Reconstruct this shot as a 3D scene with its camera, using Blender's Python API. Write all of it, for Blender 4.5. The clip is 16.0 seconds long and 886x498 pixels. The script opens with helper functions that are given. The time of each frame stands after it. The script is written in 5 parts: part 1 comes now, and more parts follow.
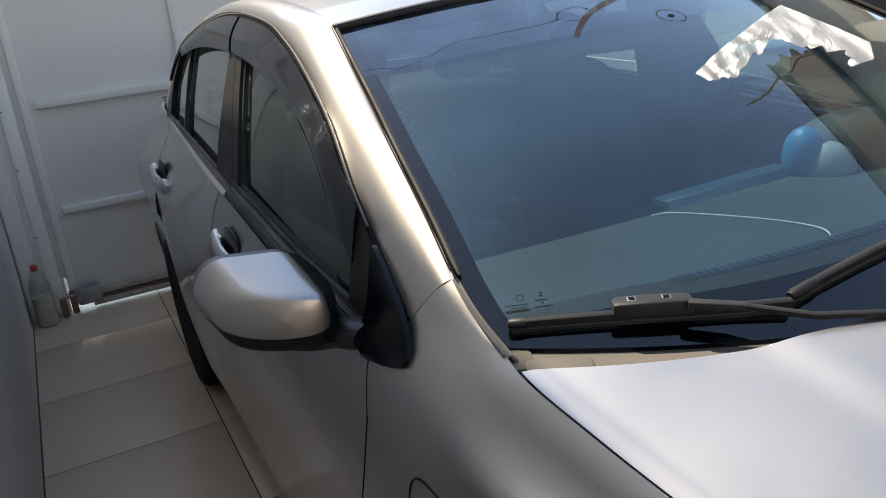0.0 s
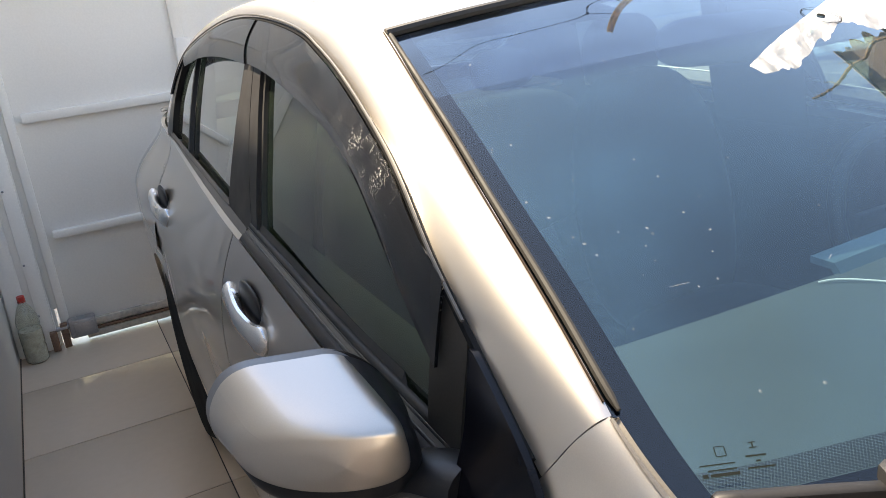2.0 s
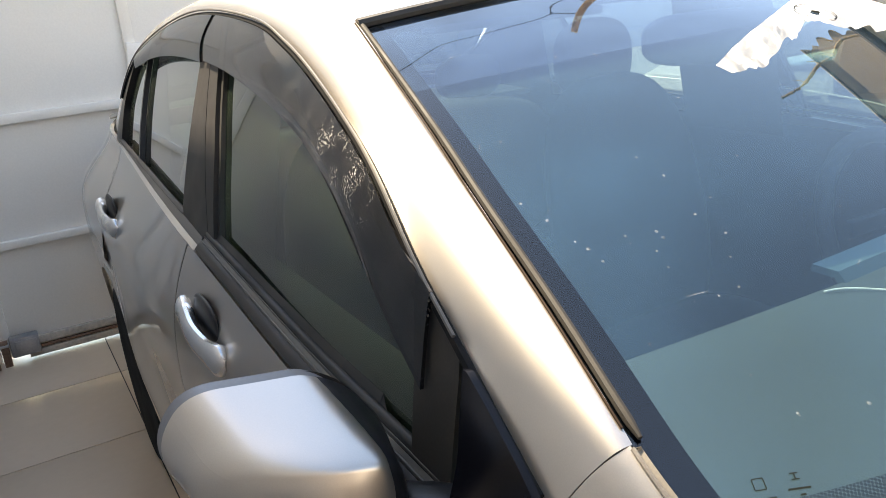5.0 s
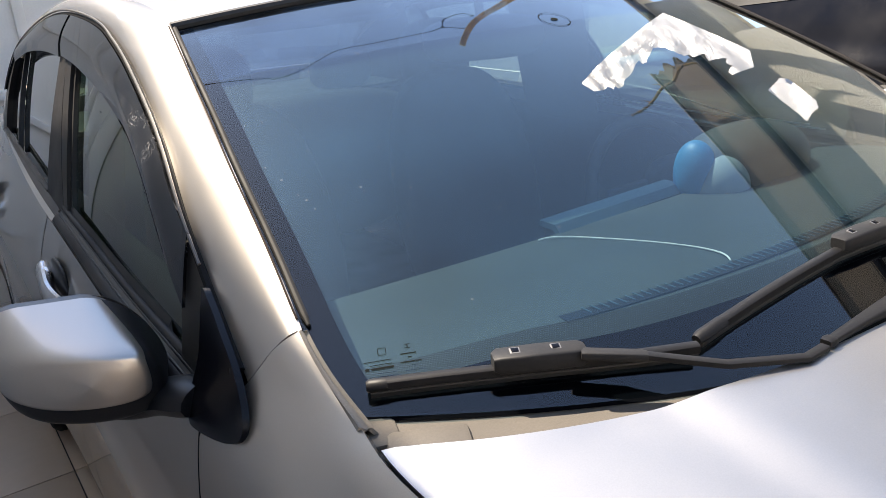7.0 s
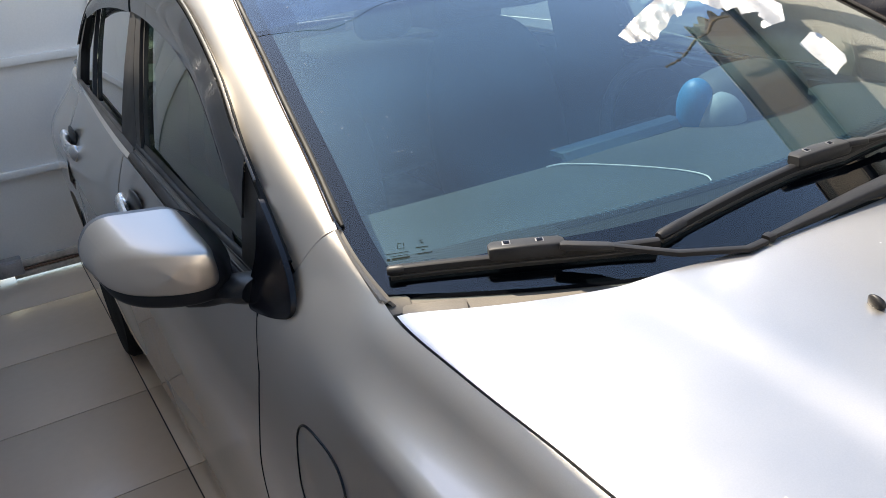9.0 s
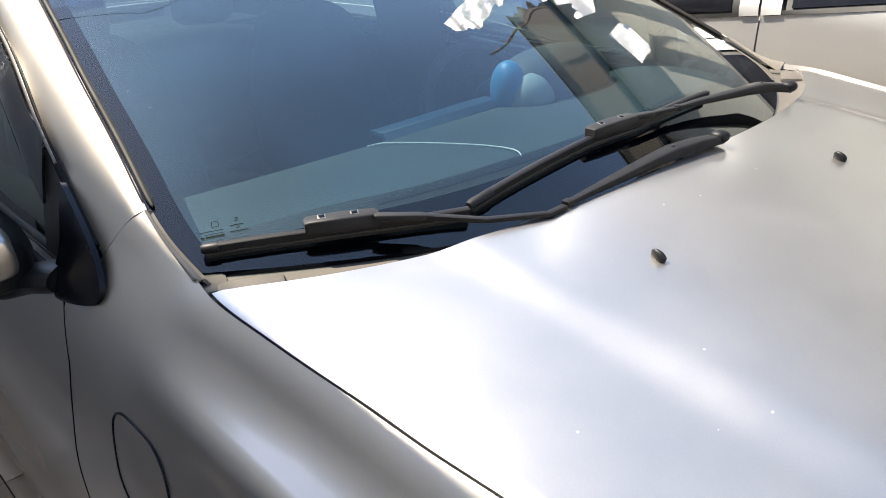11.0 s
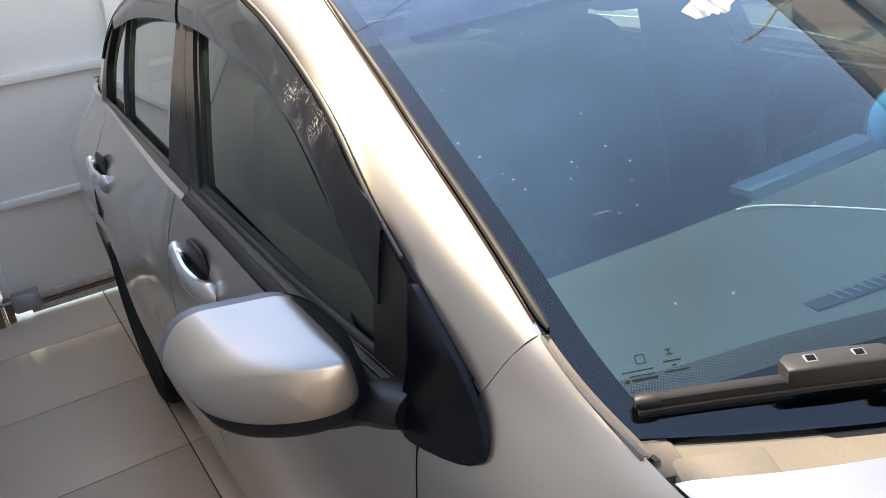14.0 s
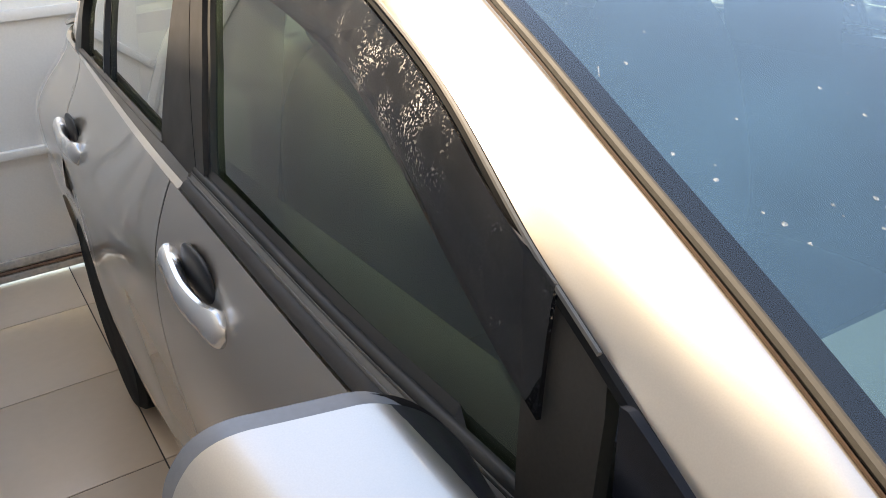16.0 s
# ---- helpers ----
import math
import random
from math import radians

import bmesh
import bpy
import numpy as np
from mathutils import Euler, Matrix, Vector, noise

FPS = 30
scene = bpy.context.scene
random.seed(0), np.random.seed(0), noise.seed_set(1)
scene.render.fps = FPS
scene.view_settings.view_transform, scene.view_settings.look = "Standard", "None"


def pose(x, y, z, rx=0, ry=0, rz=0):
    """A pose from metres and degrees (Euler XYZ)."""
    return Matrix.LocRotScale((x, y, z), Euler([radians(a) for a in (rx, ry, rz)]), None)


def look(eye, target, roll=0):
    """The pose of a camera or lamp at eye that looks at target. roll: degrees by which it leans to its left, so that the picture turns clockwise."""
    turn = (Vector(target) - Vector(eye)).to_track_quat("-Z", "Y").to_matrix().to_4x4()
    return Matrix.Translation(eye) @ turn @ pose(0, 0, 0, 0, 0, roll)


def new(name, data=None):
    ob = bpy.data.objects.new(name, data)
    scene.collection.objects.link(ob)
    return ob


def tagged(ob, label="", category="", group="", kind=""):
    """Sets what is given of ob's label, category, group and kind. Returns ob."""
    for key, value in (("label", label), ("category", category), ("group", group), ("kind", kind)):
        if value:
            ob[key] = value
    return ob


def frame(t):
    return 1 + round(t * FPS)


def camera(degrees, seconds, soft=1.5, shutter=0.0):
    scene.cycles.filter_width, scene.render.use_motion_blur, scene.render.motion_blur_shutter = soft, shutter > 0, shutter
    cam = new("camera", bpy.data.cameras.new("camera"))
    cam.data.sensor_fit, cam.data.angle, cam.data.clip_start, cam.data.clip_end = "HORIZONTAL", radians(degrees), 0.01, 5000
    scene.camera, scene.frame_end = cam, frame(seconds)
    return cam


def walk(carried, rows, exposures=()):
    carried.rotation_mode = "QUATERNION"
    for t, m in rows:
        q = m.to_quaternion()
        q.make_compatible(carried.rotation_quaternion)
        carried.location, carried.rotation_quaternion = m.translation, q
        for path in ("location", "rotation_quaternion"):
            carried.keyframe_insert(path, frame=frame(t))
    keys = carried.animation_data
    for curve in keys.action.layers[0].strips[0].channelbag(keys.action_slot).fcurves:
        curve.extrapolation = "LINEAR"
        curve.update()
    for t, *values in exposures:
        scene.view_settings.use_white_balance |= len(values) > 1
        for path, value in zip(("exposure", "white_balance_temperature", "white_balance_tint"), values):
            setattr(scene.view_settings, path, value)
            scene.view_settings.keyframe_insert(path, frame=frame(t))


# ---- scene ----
cam = camera(58.0, 16.0, 0.75)
PATH = [
    (0, (-1.12, -0.32, 1.488), (-0.312, 1.377, 0.805), -5.7),
    (0.5, (-1.072, -0.218, 1.484), (-0.261, 1.486, 0.822), -5.8),
    (1, (-1.022, -0.12, 1.479), (-0.224, 1.588, 0.811), -6.1),
    (1.5, (-1.019, -0.042, 1.473), (-0.226, 1.666, 0.8), -6.2),
    (2, (-1.065, 0.065, 1.471), (-0.254, 1.765, 0.798), -5.9),
    (2.5, (-1.083, 0.149, 1.465), (-0.254, 1.839, 0.789), -5.8),
    (3, (-1.043, 0.244, 1.468), (-0.18, 1.921, 0.802), -5.4),
    (3.2, (-1.024, 0.278, 1.468), (-0.162, 1.958, 0.809), -5.3),
    (5.3, (-1.059, 0.107, 1.433), (-0.124, 1.751, 0.784), -4.9),
    (5.5, (-1.062, 0.071, 1.436), (-0.108, 1.699, 0.773), -4.9),
    (6, (-1.068, -0.008, 1.464), (-0.056, 1.584, 0.8), -4.6),
    (6.5, (-1.035, -0.088, 1.465), (0.003, 1.486, 0.797), -4.3),
    (7, (-0.994, -0.185, 1.452), (0.045, 1.384, 0.775), -4.2),
    (7.5, (-0.971, -0.292, 1.447), (-0.049, 1.333, 0.734), -5.6),
    (8, (-0.98, -0.329, 1.457), (-0.064, 1.292, 0.728), -5.9),
    (8.5, (-1.031, -0.354, 1.463), (-0.128, 1.269, 0.722), -5.9),
    (9, (-1.06, -0.379, 1.463), (-0.157, 1.231, 0.693), -5.8),
    (9.5, (-1.037, -0.418, 1.448), (0.045, 1.067, 0.658), -3.2),
    (9.7, (-1.025, -0.427, 1.444), (0.175, 0.96, 0.646), -1.5),
    (11.8, (-1.064, -0.402, 1.451), (0.083, 1.006, 0.612), -5.8),
    (12, (-1.06, -0.367, 1.454), (-0.001, 1.113, 0.624), -7.5),
    (12.5, (-1.039, -0.255, 1.47), (-0.099, 1.316, 0.664), -8.4),
    (13, (-1.009, -0.171, 1.452), (-0.128, 1.434, 0.648), -8.2),
    (13.5, (-1.024, -0.076, 1.453), (-0.144, 1.535, 0.659), -7.4),
    (14, (-1.078, 0.018, 1.464), (-0.184, 1.629, 0.685), -7.4),
    (14.5, (-1.082, 0.073, 1.455), (-0.117, 1.645, 0.683), -7.2),
    (15, (-1.07, 0.195, 1.436), (-0.116, 1.772, 0.66), -6.9),
    (15.5, (-1.015, 0.305, 1.416), (-0.073, 1.872, 0.605), -5.4),
    (16, (-1.028, 0.409, 1.4), (-0.095, 1.963, 0.555), -3.7),
]
walk(cam, [(t, look(eye, target, roll)) for t, eye, target, roll in PATH],
     [(0, 1.08, 7650, 10), (0.5, 0.90, 7700, 10), (1, 1.42, 7750, 10), (1.5, 1.90, 7900, 11), (2, 2.10, 8450, 12), (3, 2.20, 9100, 12), (5.5, 2.17, 8750, 11), (6, 1.90, 8450, 11), (6.5, 1.40, 7650, 14), (7, 1.50, 7500, 13), (7.5, 1.60, 7450, 11), (8.5, 1.64, 7450, 10), (9.5, 1.70, 7350, 10), (12, 1.42, 7200, 10), (12.5, 1.63, 7350, 10), (13, 1.88, 7500, 10), (13.5, 2.0, 7700, 11), (14, 2.13, 8150, 13), (15, 2.34, 8900, 13), (16, 2.62, 9500, 13)])

# ---- light ----
SUN = Vector((-0.16, 0.50, 0.85)).normalized()   # high, over the side wall
world = bpy.data.worlds.new("sky")
scene.world = world
world.use_nodes = True
wn = world.node_tree.nodes
sky = wn.new("ShaderNodeTexSky")
sky.sky_type, sky.sun_disc = "NISHITA", False
sky.sun_elevation = math.asin(SUN.z)
sky.sun_rotation = math.atan2(SUN.x, SUN.y)
sky.air_density, sky.dust_density, sky.ozone_density = 1.0, 0.25, 2.6
wn["Background"].inputs["Strength"].default_value = 0.15
world.node_tree.links.new(sky.outputs[0], wn["Background"].inputs["Color"])
sun_data = bpy.data.lights.new("sun", "SUN")
sun_data.energy, sun_data.angle, sun_data.color = 5.0, radians(0.55), (1.0, 0.95, 0.87)
sun = new("sun", sun_data)
sun.matrix_world = look(SUN * 30, (0, 0, 0))


# ---- materials ----
def material(name):
    m = bpy.data.materials.new(name)
    m.use_nodes = True
    return m, m.node_tree.nodes, m.node_tree.links, m.node_tree.nodes["Principled BSDF"]


def surface(name, colour, rough=0.5, metal=0.0, grain=40.0, vary=0.12, stain=2.5, bump=0.0, coat=0.0, rough_vary=0.1, spec=0.5,
            coat_rough=0.03, per_piece=0.0):
    """Base colour varied at two scales, with grain in the gloss and the relief."""
    m, n, l, b = material(name)
    place = n.new("ShaderNodeTexCoord")
    big, fine = n.new("ShaderNodeTexNoise"), n.new("ShaderNodeTexNoise")
    big.inputs["Scale"].default_value, fine.inputs["Scale"].default_value = stain, grain
    big.inputs["Detail"].default_value, fine.inputs["Detail"].default_value = 5, 3
    for t in (big, fine):
        l.new(place.outputs["Object"], t.inputs["Vector"])
    if per_piece:
        # each piece takes its own stretch of the pattern
        which, shift = n.new("ShaderNodeObjectInfo"), n.new("ShaderNodeVectorMath")
        shift.operation, shift.inputs[1].default_value, shift.inputs[2].default_value = "MULTIPLY_ADD", (1, 1, 1), (0, 0, 0)
        far = n.new("ShaderNodeMath")
        far.operation, far.inputs[1].default_value = "MULTIPLY", 40
        l.new(which.outputs["Random"], far.inputs[0]), l.new(place.outputs["Object"], shift.inputs[0]), l.new(far.outputs[0], shift.inputs[2])
        for t in (big, fine):
            l.new(shift.outputs[0], t.inputs["Vector"])
    add = n.new("ShaderNodeMath")
    add.operation = "ADD"
    l.new(big.outputs["Fac"], add.inputs[0]), l.new(fine.outputs["Fac"], add.inputs[1])
    ramp = n.new("ShaderNodeMapRange")
    ramp.inputs["From Min"].default_value, ramp.inputs["From Max"].default_value = 0.6, 1.4
    ramp.inputs["To Min"].default_value, ramp.inputs["To Max"].default_value = 1 - vary, 1 + vary
    l.new(add.outputs[0], ramp.inputs["Value"])
    last = ramp.outputs[0]
    if per_piece:
        info, rnd, mul = n.new("ShaderNodeObjectInfo"), n.new("ShaderNodeMapRange"), n.new("ShaderNodeMath")
        rnd.inputs["To Min"].default_value, rnd.inputs["To Max"].default_value = 1 - per_piece, 1 + per_piece
        l.new(info.outputs["Random"], rnd.inputs["Value"])
        mul.operation = "MULTIPLY"
        l.new(last, mul.inputs[0]), l.new(rnd.outputs[0], mul.inputs[1])
        last = mul.outputs[0]
    tint = n.new("ShaderNodeVectorMath")
    tint.operation = "SCALE"
    tint.inputs[0].default_value = colour
    l.new(last, tint.inputs["Scale"])
    l.new(tint.outputs[0], b.inputs["Base Color"])
    b.inputs["Metallic"].default_value = metal
    b.inputs["Specular IOR Level"].default_value = spec
    r = n.new("ShaderNodeMapRange")
    r.inputs["From Min"].default_value, r.inputs["From Max"].default_value = 0.3, 0.7
    r.inputs["To Min"].default_value, r.inputs["To Max"].default_value = max(0.02, rough - rough_vary), rough + rough_vary
    l.new(big.outputs["Fac"], r.inputs["Value"]), l.new(r.outputs[0], b.inputs["Roughness"])
    b.inputs["Coat Weight"].default_value, b.inputs["Coat Roughness"].default_value = coat, coat_rough
    if bump:
        bp = n.new("ShaderNodeBump")
        bp.inputs["Strength"].default_value, bp.inputs["Distance"].default_value = 1.0, bump
        l.new(fine.outputs["Fac"], bp.inputs["Height"]), l.new(bp.outputs[0], b.inputs["Normal"])
    return m


def pane(name, tint, gloss=1.7, rough=0.0, haze=0.0, haze_colour=(0.5, 0.5, 0.5), scratch=None, spread=9.0, side=None):
    """A thin sheet of glass or clear plastic: it lets light through, tinted, and mirrors the more the flatter it is seen."""
    m, n, l, b = material(name)
    clear, shine, fres = n.new("ShaderNodeBsdfTransparent"), n.new("ShaderNodeBsdfGlossy"), n.new("ShaderNodeLayerWeight")
    clear.inputs["Color"].default_value = (*tint, 1)
    shine.inputs["Roughness"].default_value = rough
    fres.inputs["Blend"].default_value = 0.5
    bend, lift = n.new("ShaderNodeMath"), n.new("ShaderNodeMath")
    bend.operation, bend.inputs[1].default_value = "POWER", 4.2
    lift.operation, lift.inputs[1].default_value, lift.inputs[2].default_value = "MULTIPLY_ADD", 0.93, 0.045
    l.new(fres.outputs["Facing"], bend.inputs[0]), l.new(bend.outputs[0], lift.inputs[0])
    times, mix = n.new("ShaderNodeMath"), n.new("ShaderNodeMixShader")
    times.operation, times.use_clamp = "MULTIPLY", True
    times.inputs[1].default_value = gloss
    l.new(lift.outputs[0], times.inputs[0]), l.new(times.outputs[0], mix.inputs["Fac"])
    first = clear.outputs[0]
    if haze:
        dull, haze_mix, grain, place = n.new("ShaderNodeBsdfDiffuse"), n.new("ShaderNodeMixShader"), n.new("ShaderNodeTexNoise"), n.new("ShaderNodeTexCoord")
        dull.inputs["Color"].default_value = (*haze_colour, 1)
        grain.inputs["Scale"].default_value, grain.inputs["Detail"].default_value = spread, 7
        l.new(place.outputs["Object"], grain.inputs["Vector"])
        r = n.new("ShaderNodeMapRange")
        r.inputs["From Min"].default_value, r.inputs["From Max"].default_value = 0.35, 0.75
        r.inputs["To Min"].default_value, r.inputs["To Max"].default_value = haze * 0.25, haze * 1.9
        l.new(grain.outputs["Fac"], r.inputs["Value"]), l.new(r.outputs[0], haze_mix.inputs["Fac"])
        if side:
            # stronger haze towards the upper near corner: brightness painted into the film
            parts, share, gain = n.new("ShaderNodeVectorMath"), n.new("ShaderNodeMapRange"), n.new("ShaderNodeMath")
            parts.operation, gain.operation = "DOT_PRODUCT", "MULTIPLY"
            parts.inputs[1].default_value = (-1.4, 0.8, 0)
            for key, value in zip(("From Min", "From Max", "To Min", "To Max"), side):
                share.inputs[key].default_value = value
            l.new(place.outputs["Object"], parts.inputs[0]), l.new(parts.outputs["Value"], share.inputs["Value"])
            l.new(r.outputs[0], gain.inputs[0]), l.new(share.outputs[0], gain.inputs[1]), l.new(gain.outputs[0], haze_mix.inputs["Fac"])
        l.new(clear.outputs[0], haze_mix.inputs[1]), l.new(dull.outputs[0], haze_mix.inputs[2])
        first = haze_mix.outputs[0]
    if scratch:
        # rubbed, whitened patches made of fine scratches
        fine, patch, pos, scuff, over = n.new("ShaderNodeTexNoise"), n.new("ShaderNodeTexNoise"), n.new("ShaderNodeTexCoord"), n.new("ShaderNodeBsdfDiffuse"), n.new("ShaderNodeMixShader")
        fine.inputs["Scale"].default_value, fine.inputs["Detail"].default_value = 420, 8
        patch.inputs["Scale"].default_value, patch.inputs["Detail"].default_value = 26, 5
        scuff.inputs["Color"].default_value = (0.75, 0.74, 0.72, 1)
        cut_a, cut_b, both = n.new("ShaderNodeMapRange"), n.new("ShaderNodeMapRange"), n.new("ShaderNodeMath")
        cut_a.inputs["From Min"].default_value, cut_a.inputs["From Max"].default_value = 0.52, 0.70
        cut_b.inputs["From Min"].default_value, cut_b.inputs["From Max"].default_value = 0.40, 0.62
        both.operation = "MULTIPLY"
        strength, centre, reach = scratch
        away, near = n.new("ShaderNodeVectorMath"), n.new("ShaderNodeMapRange")
        away.operation, away.inputs[1].default_value = "DISTANCE", centre
        near.inputs["From Max"].default_value, near.inputs["To Min"].default_value, near.inputs["To Max"].default_value = reach, strength, strength * 0.12
        l.new(pos.outputs["Object"], away.inputs[0]), l.new(away.outputs["Value"], near.inputs["Value"]), l.new(near.outputs[0], cut_a.inputs["To Max"])
        for tex, cut in ((fine, cut_a), (patch, cut_b)):
            l.new(pos.outputs["Object"], tex.inputs["Vector"]), l.new(tex.outputs["Fac"], cut.inputs["Value"])
        l.new(cut_a.outputs[0], both.inputs[0]), l.new(cut_b.outputs[0], both.inputs[1])
        l.new(both.outputs[0], over.inputs["Fac"]), l.new(first, over.inputs[1]), l.new(scuff.outputs[0], over.inputs[2])
        first = over.outputs[0]
    l.new(first, mix.inputs[1]), l.new(shine.outputs[0], mix.inputs[2])
    l.new(mix.outputs[0], n["Material Output"].inputs["Surface"])
    n.remove(b)
    return m


PAINT = surface("silver_beige_metallic_paint", (0.476, 0.436, 0.389), 0.35, 0.93, 900, 0.05, 3, 0.00003, 1.0, 0.025)
PAINT.node_tree.nodes["Principled BSDF"].inputs["Coat IOR"].default_value = 1.56
DUSTY_PAINT = surface("dusty_silver_beige_paint", (0.48, 0.455, 0.425), 0.39, 0.92, 700, 0.06, 5, 0.00006, 0.9, 0.03, coat_rough=0.17)
PAINT_WHITE = surface("pale_silver_paint", (0.40, 0.395, 0.38), 0.35, 0.4, 700, 0.05, 3, 0.0, 1.0, 0.03)
GLASS = pane("windscreen_glass", (0.52, 0.655, 0.70), 1.6)
# inner haze; its blue and uneven strength paint sky light onto the glass
FILM = pane("glass_haze_with_painted_sky_light", (0.98, 0.99, 0.99), 0.27, 0.45, 0.088, (0.17, 0.33, 0.54), spread=2.2, side=(0.6, 1.5, 0.50, 2.1))
SIDE_GLASS = pane("green_tinted_side_glass", (0.50, 0.66, 0.55), 1.25, 0.0, 0.035, (0.30, 0.42, 0.28))
REAR_GLASS = pane("dusty_green_rear_glass", (0.30, 0.40, 0.34), 1.6, 0.0, 0.07, (0.34, 0.44, 0.34))
FAR_GLASS = pane("dark_tinted_side_glass", (0.22, 0.29, 0.27), 2.1, 0.0, 0.03, (0.22, 0.32, 0.26))
PALE_GLASS = pane("lightly_tinted_glass", (0.66, 0.76, 0.70), 1.2, 0.0, 0.05, (0.45, 0.55, 0.50))
SMOKE = pane("smoked_acrylic", (0.10, 0.095, 0.11), 0.95, 0.05, 0.05, (0.06, 0.056, 0.066), scratch=(0.8, (-0.71, 0.985, 1.262), 0.13))
BAND = pane("shade_band", (0.46, 0.55, 0.76), 0.3, 0.0, 0.13, (0.28, 0.34, 0.54))
BLACK = surface("black_satin_plastic", (0.008, 0.008, 0.0095), 0.42, 0, 300, 0.2, 6, 0.0001, spec=0.3)
BLACK_GREY = surface("dark_grey_window_frame_film", (0.028, 0.026, 0.025), 0.5, 0, 300, 0.15, 6, spec=0.14)
# the frame film again, lightened for the light its corner piece reflects
FILLER_SHEEN = surface("frame_film_with_painted_sheen", (0.036, 0.034, 0.032), 0.5, 0, 300, 0.15, 6, spec=0.2)
MOULD = surface("dull_black_moulding_rubber", (0.006, 0.006, 0.0065), 0.7, 0, 200, 0.2, 6, spec=0.12)
GUTTER = surface("dusty_grey_gutter_metal", (0.10, 0.095, 0.088), 0.5, 0.3, 200, 0.2, 9)
GLOSS_BLACK = surface("black_gloss", (0.004, 0.004, 0.006), 0.2, 0, 200, 0.2, 5, spec=0.2)
WIPER = surface("weathered_grey_black_wiper_paint", (0.010, 0.010, 0.011), 0.5, 0, 300, 0.25, 14, 0.0001, spec=0.2)
CLIP = surface("weathered_grey_clip_plastic", (0.019, 0.019, 0.020), 0.55, 0, 300, 0.2, 14, 0.0001, spec=0.2)
RUBBER = surface("black_rubber", (0.012, 0.012, 0.012), 0.6, 0, 200, 0.2, 6)
BRONZE_EDGE = surface("dusty_brown_sealant", (0.022, 0.012, 0.007), 0.7, 0, 200, 0.3, 20, spec=0.2)
COWL = surface("dusty_beige_cowl_plastic", (0.095, 0.085, 0.073), 0.6, 0, 500, 0.14, 8, 0.0002, spec=0.3)
DUST = surface("pale_dust_on_plastic", (0.19, 0.172, 0.148), 0.8, 0, 400, 0.2, 14, 0.0002, spec=0.2)
FRIT = surface("black_ceramic_print", (0.004, 0.004, 0.005), 0.9, 0, 200, 0.2, 5, spec=0.0)
# dashboard plastic with reflected blue light painted into its colour
SHELF = surface("grey_plastic_with_painted_blue_sheen", (0.045, 0.085, 0.11), 0.4, 0, 200, 0.08, 5)
DASH = surface("grey_grained_dashboard_vinyl", (0.033, 0.042, 0.038), 0.6, 0, 260, 0.15, 4, 0.0004)
# lighter copy of the dashboard vinyl: sunlight painted into its colour
HOOD_SUNLIT = surface("hood_vinyl_painted_sunlit", (0.27, 0.31, 0.30), 0.45, 0, 500, 0.35, 6, 0.0006)
DASH_DARK = surface("dark_dashboard_vinyl", (0.032, 0.033, 0.038), 0.6, 0, 260, 0.2, 4, 0.0003)
# blue light on the instrument hood's left end, put into a colour
BLUE_LIT = surface("hood_painted_with_blue_light", (0.005, 0.19, 0.38), 0.55, 0, 200, 0.2, 8, 0.0002)
CLOTH = surface("dark_grey_seat_cloth", (0.042, 0.044, 0.052), 0.9, 0, 400, 0.25, 5, 0.0006)
CORD = surface("pale_cord", (0.75, 0.75, 0.70), 0.6, 0, 200, 0.05, 10)
LINER = surface("grey_headliner", (0.16, 0.16, 0.155), 0.9, 0, 300, 0.06, 4)
TYRE = surface("black_tyre_rubber", (0.010, 0.010, 0.010), 0.8, 0, 90, 0.3, 8, 0.0008, spec=0.15)
RIM = surface("silver_wheel_alloy", (0.5, 0.5, 0.5), 0.35, 0.8, 300, 0.1, 6)
TRIM_GREY = surface("dusty_grey_beige_rubber", (0.018, 0.0165, 0.015), 0.7, 0, 200, 0.15, 9, spec=0.3)
RIM_GREY = surface("grey_rim_plastic", (0.13, 0.13, 0.135), 0.4, 0, 200, 0.1, 8)
CHROME = surface("satin_silver_handle", (0.62, 0.62, 0.62), 0.24, 0.85, 300, 0.04, 6, 0, 0.6)
MIRROR = surface("mirror_glass", (0.85, 0.86, 0.88), 0.02, 1.0, 100, 0.02, 3, rough_vary=0.01)
PRINT = surface("dark_print", (0.008, 0.010, 0.010), 0.9, 0, 200, 0.1, 6, spec=0.05)
SPOT = pane("dried_water_spot", (0.9, 0.92, 0.93), 0.4, 0.25, 0.10, (0.7, 0.73, 0.76), spread=300)
TILE = surface("beige_glazed_tile", (0.60, 0.465, 0.35), 0.26, 0, 30, 0.03, 1.6, 0.0, 0.0, 0.01, per_piece=0.03)
GROUT = surface("dark_brown_grout", (0.06, 0.045, 0.035), 0.9, 0, 80, 0.3, 5)
WALL = surface("grey_white_painted_plaster", (0.62, 0.60, 0.57), 0.8, 0, 90, 0.06, 1.5, 0.0015)
GATE = surface("white_painted_steel", (0.85, 0.82, 0.77), 0.42, 0, 120, 0.04, 1.3, 0.0004)
GATE_DIRT = surface("stained_white_steel", (0.50, 0.44, 0.38), 0.6, 0, 60, 0.35, 9, 0.0006)
RUST = surface("rusty_iron", (0.20, 0.11, 0.07), 0.8, 0.1, 80, 0.4, 9, 0.001)
STEEL = surface("grey_zinc_steel", (0.32, 0.32, 0.33), 0.42, 0.6, 90, 0.2, 12)
PLASTER = surface("rough_grey_green_plaster", (0.40, 0.405, 0.36), 0.95, 0, 60, 0.16, 3, 0.012)
BROWN = surface("brown_painted_fascia", (0.23, 0.185, 0.135), 0.7, 0, 40, 0.2, 2, 0.004)
